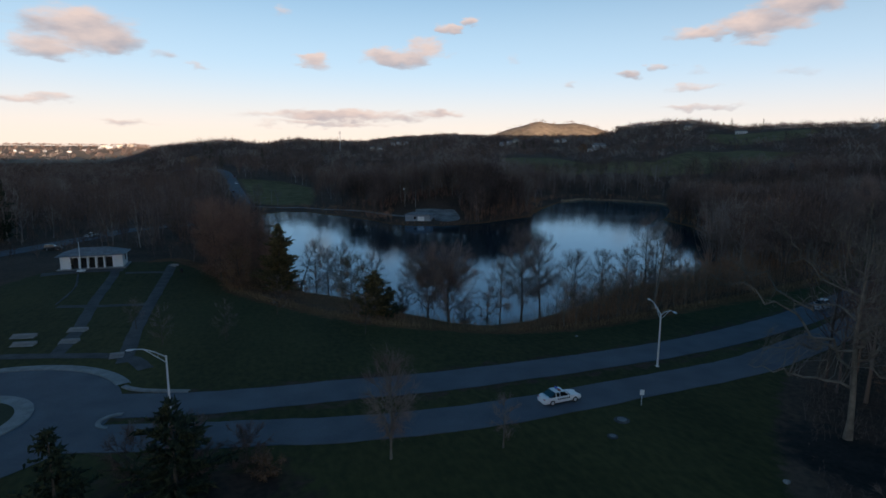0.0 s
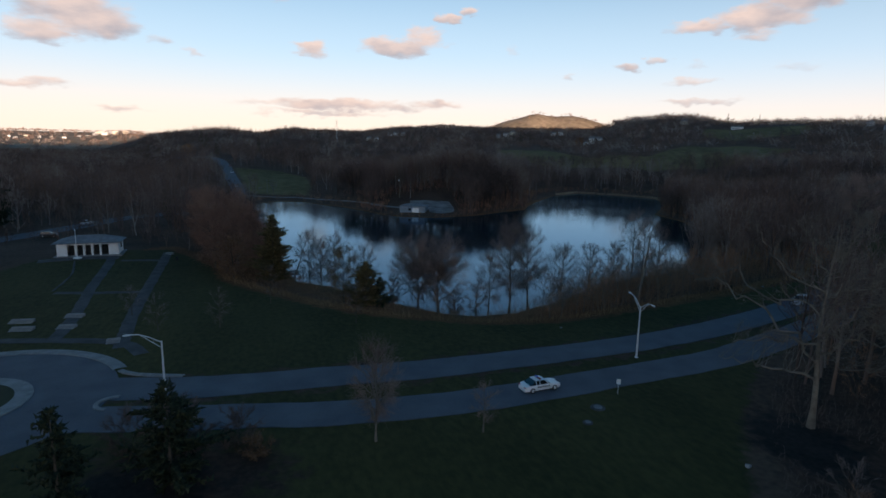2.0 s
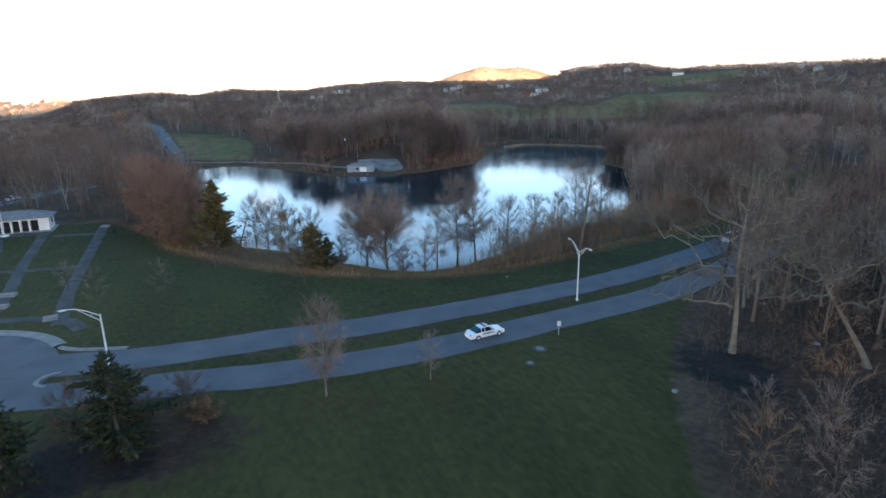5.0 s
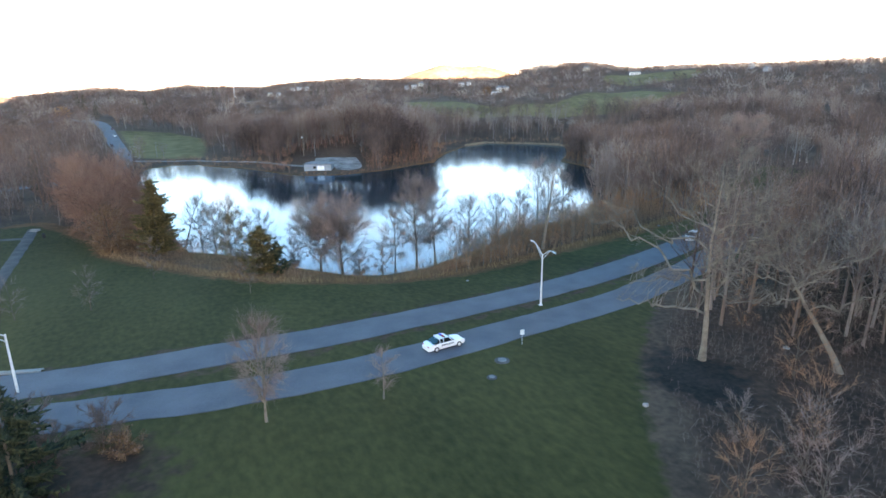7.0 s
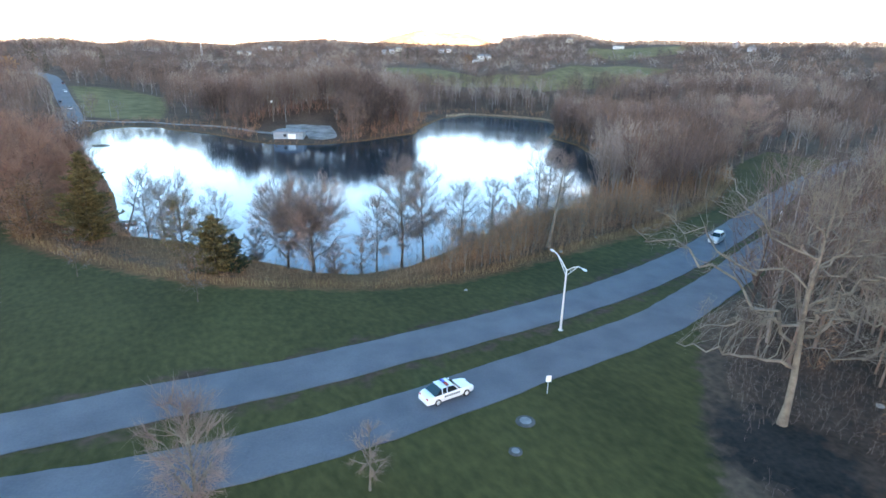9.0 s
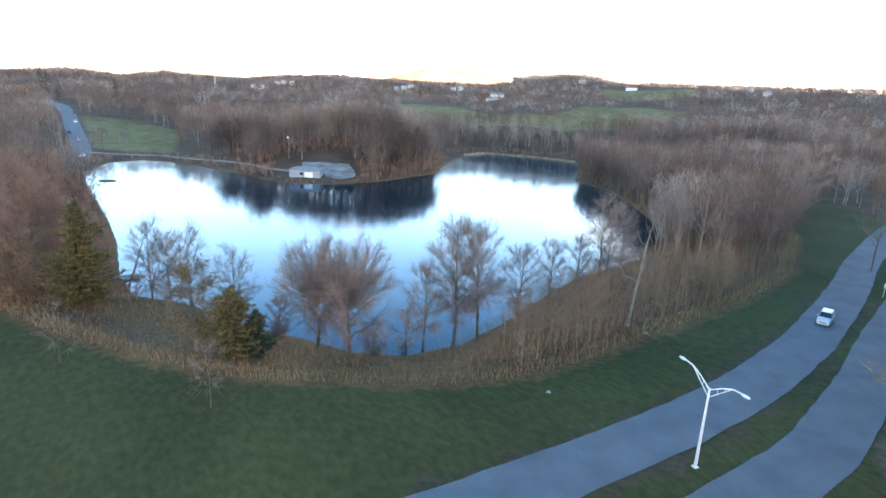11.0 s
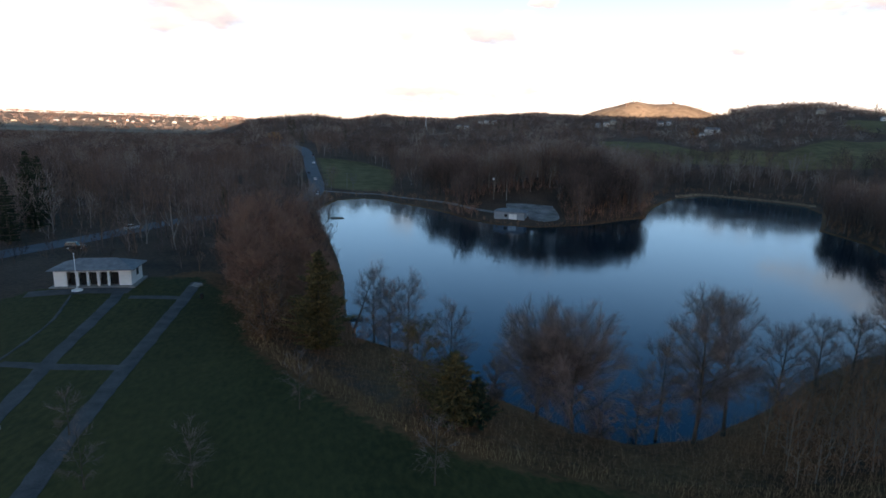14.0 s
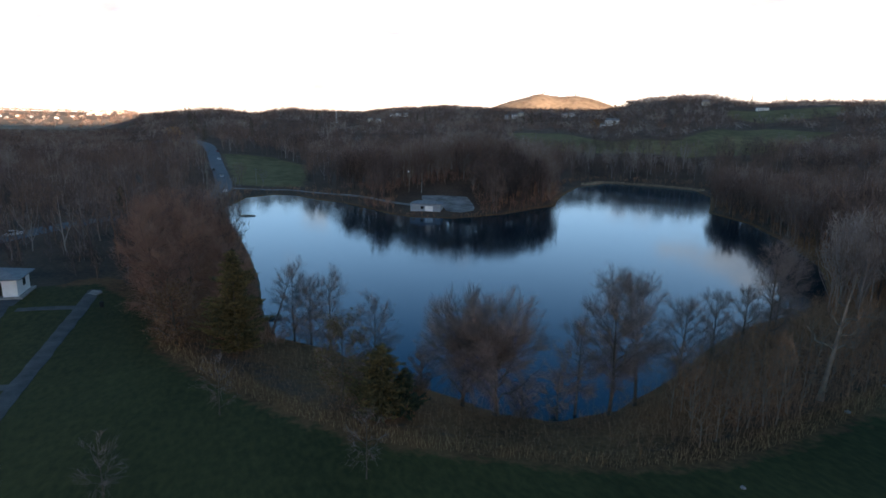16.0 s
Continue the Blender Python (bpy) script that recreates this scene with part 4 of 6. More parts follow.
# ---- street furniture ----
def street_lamp(x, y, arms, turn, tall=7.6):
    root = new("street_lamp")
    z = land_at(x, y)
    bm = rod(bmesh.new(), (0, 0, 0), (0, 0, tall), 0.14, 0.09, 14)
    part("pole", bm, GALV, root, "pale galvanised steel pole")
    part("base_flange", box(bmesh.new(), 0.5, 0.5, 0.06, None, 0.02), GALV, root)
    for side in arms:
        bm = bmesh.new()
        pts = [Vector((side * 0.1, 0, tall - 0.1)), Vector((side * 1.2, 0, tall + 0.6)), Vector((side * 2.2, 0, tall + 1.05)), Vector((side * 3.1, 0, tall + 1.15))]
        for a, b in zip(pts, pts[1:]):
            rod(bm, a, b, 0.055, 0.05, 8)
        rod(bm, (side * 0.1, 0, tall - 0.75), pts[2], 0.04, 0.04, 8)
        for f in (0.35, 0.7):
            a = Vector((side * 0.1, 0, tall - 0.75)).lerp(pts[2], f)
            rod(bm, a, a + Vector((-side * 0.05, 0, 0.42 * (1.15 - f))), 0.025, 0.025, 6)
        arm = part("arm", bm, GALV, root, "trussed bracket arm")
        bm = bmesh.new()
        bmesh.ops.create_uvsphere(bm, u_segments=14, v_segments=8, radius=1, matrix=pose(side * 3.45, 0, tall + 1.12) @ Matrix.Diagonal((0.45, 0.17, 0.12, 1)))
        part("lamp_head", bm, GALV, arm, "grey cobra-head luminaire")
    root.matrix_world = Matrix.Translation((x, y, z)) @ Matrix.Rotation(turn, 4, "Z")
    return root


tagged(street_lamp(35.5, 74.5, (-1, 1), 1.62), "tall pale steel street lamp with two bracket arms", "street lamp", "street lamps")
tagged(street_lamp(-26.3, 64.6, (-1,), 0.37, 6.5), "tall pale steel street lamp with one bracket arm", "street lamp", "street lamps")


def road_sign(x, y, tall=1.9, size=1.0):
    root = new("road_sign")
    part("post", rod(bmesh.new(), (0, 0, 0), (0, 0, tall), 0.035 * size, 0.035 * size, 8), GALV, root)
    boxed("sign_plate", 0.5 * size, 0.03, 0.65 * size, (0, -0.045 * size, tall - 0.6 * size), WHITE, root, 0.01, label="white sign plate")
    root.matrix_world = Matrix.Translation((x, y, land_at(x, y))) @ Matrix.Rotation(-0.2, 4, "Z")
    return tagged(root, "small white road sign on a thin post", "sign")


road_sign(27.8, 62.3)
road_sign(103.8, 109.6, 2.6, 1.3)


def drain_cover(x, y, r):
    root = new("drain_cover")
    part("collar", lathe(bmesh.new(), [(r, -0.1), (r, 0.1), (r * 0.8, 0.14), (r * 0.62, 0.14)], 20), PATHSTONE, root, "pale concrete collar")
    part("lid", lathe(bmesh.new(), [(r * 0.6, 0.1), (r * 0.6, 0.17), (r * 0.5, 0.18)], 20), ROOFGREY, root, "grey steel lid")
    root.matrix_world = Matrix.Translation((x, y, land_at(x, y)))
    return tagged(root, "round pale drain cover set in the lawn", "drain cover", "drain covers")


drain_cover(24.0, 58.7, 0.85)
drain_cover(21.6, 55.2, 0.55)


def rock(x, y, size, seed, label="pale weathered boulder lying on the ground"):
    rng = random.Random(seed)
    bm = bmesh.new()
    bmesh.ops.create_icosphere(bm, subdivisions=2, radius=size)
    for v in bm.verts:
        v.co *= 1 + 0.35 * noise.noise(v.co * 1.7 / size + Vector((seed, 0, 0)))
        v.co.z *= 0.65
    ob = bm_object("boulder", bm, CONCRETE)
    ob.matrix_world = Matrix.Translation((x, y, land_at(x, y) + size * 0.2)) @ Matrix.Rotation(rng.uniform(0, 6), 4, "Z")
    return tagged(ob, label, "boulder", "boulders")


for k, (x, y, sz) in enumerate(((34, 46, 0.32), (57, 53, 0.35), (29, 90, 0.25), (50.5, 103.2, 0.35), (83, 116, 0.3), (61, 109.5, 0.25))):
    rock(x, y, sz, k)


def litter_bin(x, y):
    root = new("litter_bin")
    part("barrel", lathe(bmesh.new(), [(0.28, 0), (0.32, 0.1), (0.34, 0.8), (0.31, 0.86)], 16), DARK, root)
    part("lid", lathe(bmesh.new(), [(0.35, 0.86), (0.33, 0.95), (0.2, 1.05)], 16), DARK, root)
    root.matrix_world = Matrix.Translation((x, y, land_at(x, y)))
    return tagged(root, "dark round litter bin on the lawn", "litter bin")


litter_bin(-54.2, 143.5)


# ---- pavilion ----
def hip_roof(bm, sx, sy, tall, ridge, over, z):
    w, d = sx / 2 + over, sy / 2 + over
    low = [bm.verts.new(p) for p in ((-w, -d, z), (w, -d, z), (w, d, z), (-w, d, z))]
    lip = [bm.verts.new((v.co.x, v.co.y, z + 0.16)) for v in low]
    a, b = bm.verts.new((-ridge / 2, 0, z + tall)), bm.verts.new((ridge / 2, 0, z + tall))
    bm.faces.new(low[::-1])
    for k in range(4):
        bm.faces.new((low[k], low[(k + 1) % 4], lip[(k + 1) % 4], lip[k]))
    bm.faces.new((lip[0], lip[1], b, a))
    bm.faces.new((lip[1], lip[2], b))
    bm.faces.new((lip[2], lip[3], a, b))
    bm.faces.new((lip[3], lip[0], a))
    return bm


def pavilion(x, y, turn):
    root = new("park_pavilion")
    L, D, H = 13.4, 6.4, 3.1
    boxed("plinth", L + 1.4, D + 1.6, 0.5, (0, 0, -0.35), CONCRETE, root, 0.03)
    boxed("back_wall", L, 0.3, H, (0, D / 2 - 0.15, 0.14), WHITE, root)
    for side in (-1, 1):
        boxed("side_wall", 0.3, D - 0.33, H, (side * (L / 2 - 0.15), -0.17, 0.14), WHITE, root)
        boxed("front_wall", 1.9, 0.3, H, (side * (L / 2 - 1.27), -D / 2 + 0.15, 0.14), WHITE, root)
    boxed("lintel", L - 4.44, 0.3, 0.42, (0, -D / 2 + 0.15, 0.14 + H - 0.42), WHITE, root)
    inner = L - 4.44
    for k in range(1, 5):
        px = -inner / 2 + inner * k / 5
        boxed("pier", 0.42, 0.42, H - 0.44, (px, -D / 2 + 0.2, 0.145), WHITE, root, 0.02)
    # near-black panels stand in for the shade inside the open bays
    for k in range(5):
        px = -inner / 2 + inner * (k + 0.5) / 5
        boxed("bay_shade_panel", inner / 5 - 0.44, 0.08, H - 0.46, (px, -D / 2 + 1.1, 0.145), DARK, root, label="dark panel standing in for the shade in an open bay")
    part("roof", hip_roof(bmesh.new(), L, D, 1.6, L - D * 1.0, 0.8, H + 0.15), ROOFGREY, root, "grey shingled hip roof")
    part("ridge_cap", box(bmesh.new(), L - D, 0.3, 0.12, pose(0, 0, H + 1.68)), ROOFGREY, root)
    for side in (-1, 1):
        boxed("side_window", 0.1, 1.2, 1.3, (side * (L / 2 + 0.02), 0.3, 1.4), DARK, root)
    root.matrix_world = Matrix.Translation((x, y, land_at(x, y))) @ Matrix.Rotation(turn, 4, "Z")
    return tagged(root, "white park pavilion with dark bays and grey hip roof", "pavilion")


pavilion(-76.6, 147.3, 0.27)


def flagpole(x, y):
    root = new("flagpole")
    part("footing", lathe(bmesh.new(), [(0.95, -0.1), (0.95, 0.22), (0.75, 0.34), (0.3, 0.36)], 20), WHITE, root, "round white concrete footing")
    part("pole", rod(bmesh.new(), (0, 0, 0.3), (0, 0, 7.0), 0.09, 0.05, 10), WHITE, root)
    bm = bmesh.new()
    bmesh.ops.create_uvsphere(bm, u_segments=10, v_segments=6, radius=0.13, matrix=pose(0, 0, 7.08))
    part("finial", bm, GALV, root)
    root.matrix_world = Matrix.Translation((x, y, land_at(x, y)))
    return tagged(root, "white flagpole without a flag on a round footing", "flagpole")


flagpole(-76.8, 141.2)

# ---- far shore ----
BLUEWALL = material("pale_blue_grey_wall", (0.20, 0.24, 0.27), (0.30, 0.34, 0.37), 0.6, 0.8)


def boat_house(x, y, turn):
    root = new("boat_house")
    boxed("wall", 13, 7, 3.2, (0, 0, -0.6), BLUEWALL, root)
    part("roof", hip_roof(bmesh.new(), 13, 7, 1.3, 7, 0.5, 2.6), ROOFGREY, root, "low grey roof")
    boxed("door", 3.4, 0.12, 2.2, (1.6, -3.54, -0.3), WHITE, root, label="white boat door")
    boxed("window", 1.3, 0.1, 1.1, (-1.4, -3.53, 0.6), DARK, root)
    root.matrix_world = Matrix.Translation((x, y, land_at(x, y))) @ Matrix.Rotation(turn, 4, "Z")
    return tagged(root, "low blue-grey boat house with a white door", "boat house")


boat_house(10.0, 286.5, -0.25)


def patch(name, pts, mat, lift, label, category):
    bm = bmesh.new()
    cx, cy = sum(p[0] for p in pts) / len(pts), sum(p[1] for p in pts) / len(pts)
    rows = []
    line = resample(pts + [pts[0]], 2.0)[:-1]
    for f in (1.0, 0.75, 0.5, 0.25):
        rows.append([bm.verts.new((cx + (p.x - cx) * f, cy + (p.y - cy) * f, land_at(cx + (p.x - cx) * f, cy + (p.y - cy) * f) + lift)) for p in line])
    rim = [bm.verts.new((v.co.x, v.co.y, v.co.z - 0.3)) for v in rows[0]]
    n = len(line)
    for a, b in zip([rim] + rows, rows):
        for k in range(n):
            bm.faces.new((a[k], a[(k + 1) % n], b[(k + 1) % n], b[k]))
    bm.faces.new(rows[-1])
    bmesh.ops.recalc_face_normals(bm, faces=bm.faces)
    return tagged(bm_object(name, bm, mat), label, category, kind="structure")


patch("gravel_yard", [(18, 283), (24, 281.5), (24.1, 281.5), (30, 286), (31.5, 294), (30, 306), (29.9, 306.1), (20, 308), (9, 311), (8.9, 311), (9, 304), (14, 296), (17.5, 290)], GRAVEL, 0.15, "pale gravel yard sloping to the water", "yard")


def pole(name, label, category, x, y, tall, mat, crossarms=0, lamp=False, group="", turn=0.0):
    root = new(name)
    part("shaft", rod(bmesh.new(), (0, 0, -0.2), (0, 0, tall), 0.17, 0.12, 10), mat, root)
    for k in range(crossarms):
        boxed("crossarm", 2.4, 0.12, 0.14, (0, 0.19, tall - 0.6 - 0.9 * k), mat, root)
        for sx in (-1.0, 0.4, 1.0):
            part("insulator", rod(bmesh.new(), (sx, 0.19, tall - 0.47 - 0.9 * k), (sx, 0.19, tall - 0.26 - 0.9 * k), 0.06, 0.04, 8), DARK, root)
    if lamp:
        bm = bmesh.new()
        bmesh.ops.create_uvsphere(bm, u_segments=12, v_segments=8, radius=0.5, matrix=pose(-0.4, -0.3, tall - 0.6) @ Matrix.Diagonal((1, 0.8, 1.2, 1)))
        part("floodlight", bm, WHITE, root, "white floodlight housing")
    root.matrix_world = Matrix.Translation((x, y, land_at(x, y))) @ Matrix.Rotation(turn, 4, "Z")
    return tagged(root, label, category, group)


WOODPOLE = material("weathered_pole_wood", (0.16, 0.13, 0.10), (0.30, 0.25, 0.20), 1.0, 0.9)
pole("lamp_pole", "tall wooden pole with a white floodlight by the shore", "pole", 3, 320, 10.5, WOODPOLE, 0, True)
pole("wooden_pole", "plain pale wooden pole beside the gravel yard", "pole", 9, 316, 9, CONCRETE)
for x, y in ((-98, 336), (-106, 362), (-118, 396), (-131, 428), (-143, 458), (-157, 500)):
    pole("utility_pole", "wooden utility pole with crossarms beside the road", "utility pole", x, y, 11, WOODPOLE, 2, group="utility poles", turn=0.3)
pole("field_pole", "lone wooden pole in the far green field", "pole", -82, 370, 9, WOODPOLE, 1)
bm = bmesh.new()
WIRES = [(-98, 336), (-106, 362), (-118, 396), (-131, 428), (-143, 458), (-157, 500)]
for (ax, ay), (bx, by) in zip(WIRES, WIRES[1:]):
    za, zb = land_at(ax, ay) + 10.7, land_at(bx, by) + 10.7
    for off in (-1.0, 1.0):
        mid = Vector(((ax + bx) / 2 + off, (ay + by) / 2, (za + zb) / 2 - 0.5))
        rod(bm, (ax + off, ay + 0.2, za), mid, 0.02, 0.02, 4)
        rod(bm, mid, (bx + off, by + 0.2, zb), 0.02, 0.02, 4)
tagged(bm_object("power_lines", bm, DARK), "thin dark power lines sagging between the poles", "power lines")


def raft(x, y):
    root = new("floating_raft")
    bm = bmesh.new()
    bmesh.ops.create_icosphere(bm, subdivisions=3, radius=1, matrix=Matrix.Diagonal((3.4, 1.7, 0.55, 1)))
    for v in bm.verts:
        v.co *= 1 + 0.2 * noise.noise(v.co * 0.9)
    part("mound", bm, BARK, root, "dark matted reeds and mud")
    rng = np.random.default_rng(5)
    segs = []
    for _ in range(160):
        a, q = rng.uniform(0, 6.28), math.sqrt(rng.uniform(0, 1))
        px, py = 3.1 * q * math.cos(a), 1.5 * q * math.sin(a)
        segs.append((px, py, 0.25, 0.02, px + rng.normal(0, 0.25), py + rng.normal(0, 0.25), 0.6 + rng.uniform(0, 0.4), 0.004))
    v, f = tubes(np.array(segs), 3, True)
    raw_object("dry_stalks", v, f, REED, root)
    root.matrix_world = pose(x, y, -0.1, 0, 0, 8)
    return tagged(root, "small dark reed islet lying in the lake", "islet")


raft(-63, 274)


def jetty(x, y, turn):
    root = new("jetty")
    for k in range(12):
        boxed("plank", 0.36, 1.5, 0.07, (-2.3 + 0.41 * k, 0, 0.42), WOODPOLE, root)
    for sx in (-2.2, 0, 2.2):
        for sy in (-0.6, 0.6):
            part("post", rod(bmesh.new(), (sx, sy, -1.2), (sx, sy, 0.42), 0.09, 0.09, 8), WOODPOLE, root)
    for sy in (-0.55, 0.55):
        boxed("beam", 4.9, 0.12, 0.16, (0, sy, 0.25), WOODPOLE, root)
    root.matrix_world = pose(x, y, 0, 0, 0, turn)
    return tagged(root, "short weathered wooden jetty at the near shore", "jetty")


jetty(-27.5, 150, 12)


# ---- houses on the hills ----
HOUSEWALL = [material("house_wall_%s" % n, lo, hi, 0.3, 0.8) for n, lo, hi in (("white", (0.6, 0.6, 0.58), (0.8, 0.8, 0.78)), ("cream", (0.5, 0.46, 0.38), (0.66, 0.6, 0.5)), ("grey", (0.3, 0.31, 0.33), (0.45, 0.46, 0.47)))]


def house(x, y, w, d, h, turn, wall, label):
    root = new("house")
    boxed("wall", w, d, h, (0, 0, -1), wall, root)
    bm = bmesh.new()
    o = 0.5
    pts = [(-w / 2 - o, -d / 2 - o, h - 1.1), (w / 2 + o, -d / 2 - o, h - 1.1), (w / 2 + o, d / 2 + o, h - 1.1), (-w / 2 - o, d / 2 + o, h - 1.1), (-w / 2 - o, 0, h - 1 + d * 0.32), (w / 2 + o, 0, h - 1 + d * 0.32)]
    v = [bm.verts.new(q) for q in pts]
    for f in ((0, 1, 5, 4), (2, 3, 4, 5), (0, 4, 3), (1, 2, 5), (3, 2, 1, 0)):
        bm.faces.new([v[k] for k in f])
    roof = part("roof", bm, ROOFGREY, root)
    boxed("chimney", 0.8, 0.8, 2.0, (w * 0.25, 0, h - 1 + d * 0.22), CONCRETE, roof)
    n = max(2, int(w / 3))
    for row in range(max(1, int((h - 1) / 2.8))):
        for k in range(n):
            boxed("window", 1.1, 0.1, 1.4, (-w / 2 + w * (k + 0.5) / n, -d / 2 - 0.03, 0.7 + 2.7 * row), DARK, root)
    root.matrix_world = Matrix.Translation((x, y, land_at(x, y))) @ Matrix.Rotation(turn, 4, "Z")
    return tagged(root, label, "house", "houses on the hills")


HOUSES = [(288, 800, 17, 9, 7, 0, 0), (272, 792, 9, 7, 5, 0.2, 0), (206, 1050, 13, 9, 7, 0, 0), (226, 1090, 12, 9, 7, 0.3, 1), (190, 1040, 10, 8, 7, 0.1, 2), (285, 1012, 13, 9, 6, -0.2, 0), (300, 1018, 10, 8, 6, 0.2, 0),
          (1, 1200, 15, 9, 7, 0, 0), (-12, 1190, 11, 9, 6, 0.2, 0), (15, 1194, 13, 9, 7, -0.1, 0), (-34, 1030, 11, 8, 6, 0.1, 0), (-48, 1040, 10, 8, 6, 0, 1), (514, 822, 22, 8, 5, -0.2, 0),
          (592, 640, 12, 9, 6, 0.2, 2), (445, 850, 12, 9, 6, 0.0, 1), (620, 700, 11, 9, 6, 0.4, 2)]
for k, (x, y, w, d, h, turn, wall) in enumerate(HOUSES):
    w, d = (w, d) if k == 0 else (w * 0.72, d * 0.72)
    house(x, y, w, d, h, turn, HOUSEWALL[wall], ("white", "cream", "grey")[wall] + " house with a grey pitched roof on the hillside")


def far_building(compass, far, w, d, h, wall, flat):
    """A block of the town across the valley."""
    x, y = far * math.sin(radians(compass)), 40 + far * math.cos(radians(compass))
    root = new("town_building")
    boxed("wall", w, d, h, (0, 0, -2), wall, root)
    if flat:
        boxed("roof", w + 0.8, d + 0.8, 0.6, (0, 0, h - 1.99), ROOFGREY, root)
        boxed("roof_plant", w * 0.3, d * 0.4, 2.2, (w * 0.1, 0, h - 1.38), ROOFGREY, root)
    else:
        part("roof", hip_roof(bmesh.new(), w, d, d * 0.3, w * 0.6, 0.6, h - 1.99), ROOFGREY, root)
    for row in range(max(1, int(h / 4))):
        boxed("window_band", w * 0.86, 0.2, 1.3, (0, -d / 2 - 0.05, 0.6 + 3.6 * row), DARK, root)
    root.matrix_world = Matrix.Translation((x, y, land_at(x, y))) @ Matrix.Rotation(radians(-compass) + 0.3 * math.sin(far), 4, "Z")
    return tagged(root, "pale %s building of the sunlit town across the valley" % ("flat-roofed" if flat else "hip-roofed"), "building", "town across the valley")


TOWN = [(-39.5, 2560), (-38.2, 2620), (-36.9, 2700), (-36.2, 2740), (-35.6, 2690), (-35.0, 2760), (-34.5, 2700), (-34.0, 2650), (-33.0, 2720), (-32.6, 2680), (-31.9, 2780), (-31.0, 2720), (-30.2, 2760), (-29.3, 2700),
        (-28.2, 2800), (-27.6, 2860), (-27.0, 2900), (-26.7, 2960), (-26.3, 2900), (-25.9, 2980), (-25.5, 2930), (-25.1, 3000), (-24.7, 2960), (-24.2, 3040), (-42.5, 2500), (-41.0, 2540)]
for k, (compass, far) in enumerate(TOWN):
    big = -27.3 < compass < -24.4
    far_building(compass, far, 8 + 7 * ((k * 7) % 4) / 3 + 9 * big, 8 + 4 * big, 5 + 2 * (k % 3) + 6 * big, HOUSEWALL[(1, 2, 1, 0, 2)[k % 5]], big or k % 3 == 0)


def radio_mast(x, y, tall):
    root = new("radio_mast")
    for k in range(3):
        a = k * 2.094
        part("leg", rod(bmesh.new(), (1.4 * math.cos(a), 1.4 * math.sin(a), 0), (0.4 * math.cos(a), 0.4 * math.sin(a), tall), 0.14, 0.10, 6), GALV, root)
    for j in range(10):
        f0, f1 = j / 10, (j + 1) / 10
        bm = bmesh.new()
        for k in range(3):
            a, b = k * 2.094, (k + 1) * 2.094
            r0, r1 = 1.4 - f0, 1.4 - f1
            rod(bm, (r0 * math.cos(a), r0 * math.sin(a), tall * f0), (r1 * math.cos(b), r1 * math.sin(b), tall * f1), 0.07, 0.07, 5)
        part("brace", bm, GALV, root)
    for j in (0.86, 0.93):
        part("antenna", rod(bmesh.new(), (-1.3, 0, tall * j), (1.3, 0, tall * j), 0.25, 0.25, 6), GALV, root)
    root.matrix_world = Matrix.Translation((x, y, land_at(x, y)))
    return tagged(root, "slender steel lattice radio mast on the wooded ridge", "radio mast")


radio_mast(-96, 945, 34)


# ---- vehicles ----
def paint(name, colour, rough=0.3):
    return material(name, tuple(c * 0.92 for c in colour), colour, 1.0, rough, spec=0.6)


GLASS = material("tinted_car_glass", (0.01, 0.012, 0.015), (0.02, 0.022, 0.025), 1.0, 0.08, spec=0.8)
RUBBER = material("tyre_rubber", (0.015, 0.015, 0.015), (0.03, 0.03, 0.03), 2.0, 0.9)
REDGLASS = material("red_light_lens", (0.5, 0.02, 0.02), (0.6, 0.03, 0.03), 1.0, 0.3)
BLUEGLASS = material("blue_light_lens", (0.05, 0.1, 0.5), (0.06, 0.12, 0.6), 1.0, 0.3)


def loft(bm, sections):
    """Skin through rings of corners of equal number, closed at both ends."""
    rings = [[bm.verts.new(p) for p in s] for s in sections]
    n = len(rings[0])
    for a, b in zip(rings, rings[1:]):
        for k in range(n):
            bm.faces.new((a[k], a[(k + 1) % n], b[(k + 1) % n], b[k]))
    bm.faces.new(rings[0][::-1])
    bm.faces.new(rings[-1])
    bmesh.ops.recalc_face_normals(bm, faces=bm.faces)
    return bm


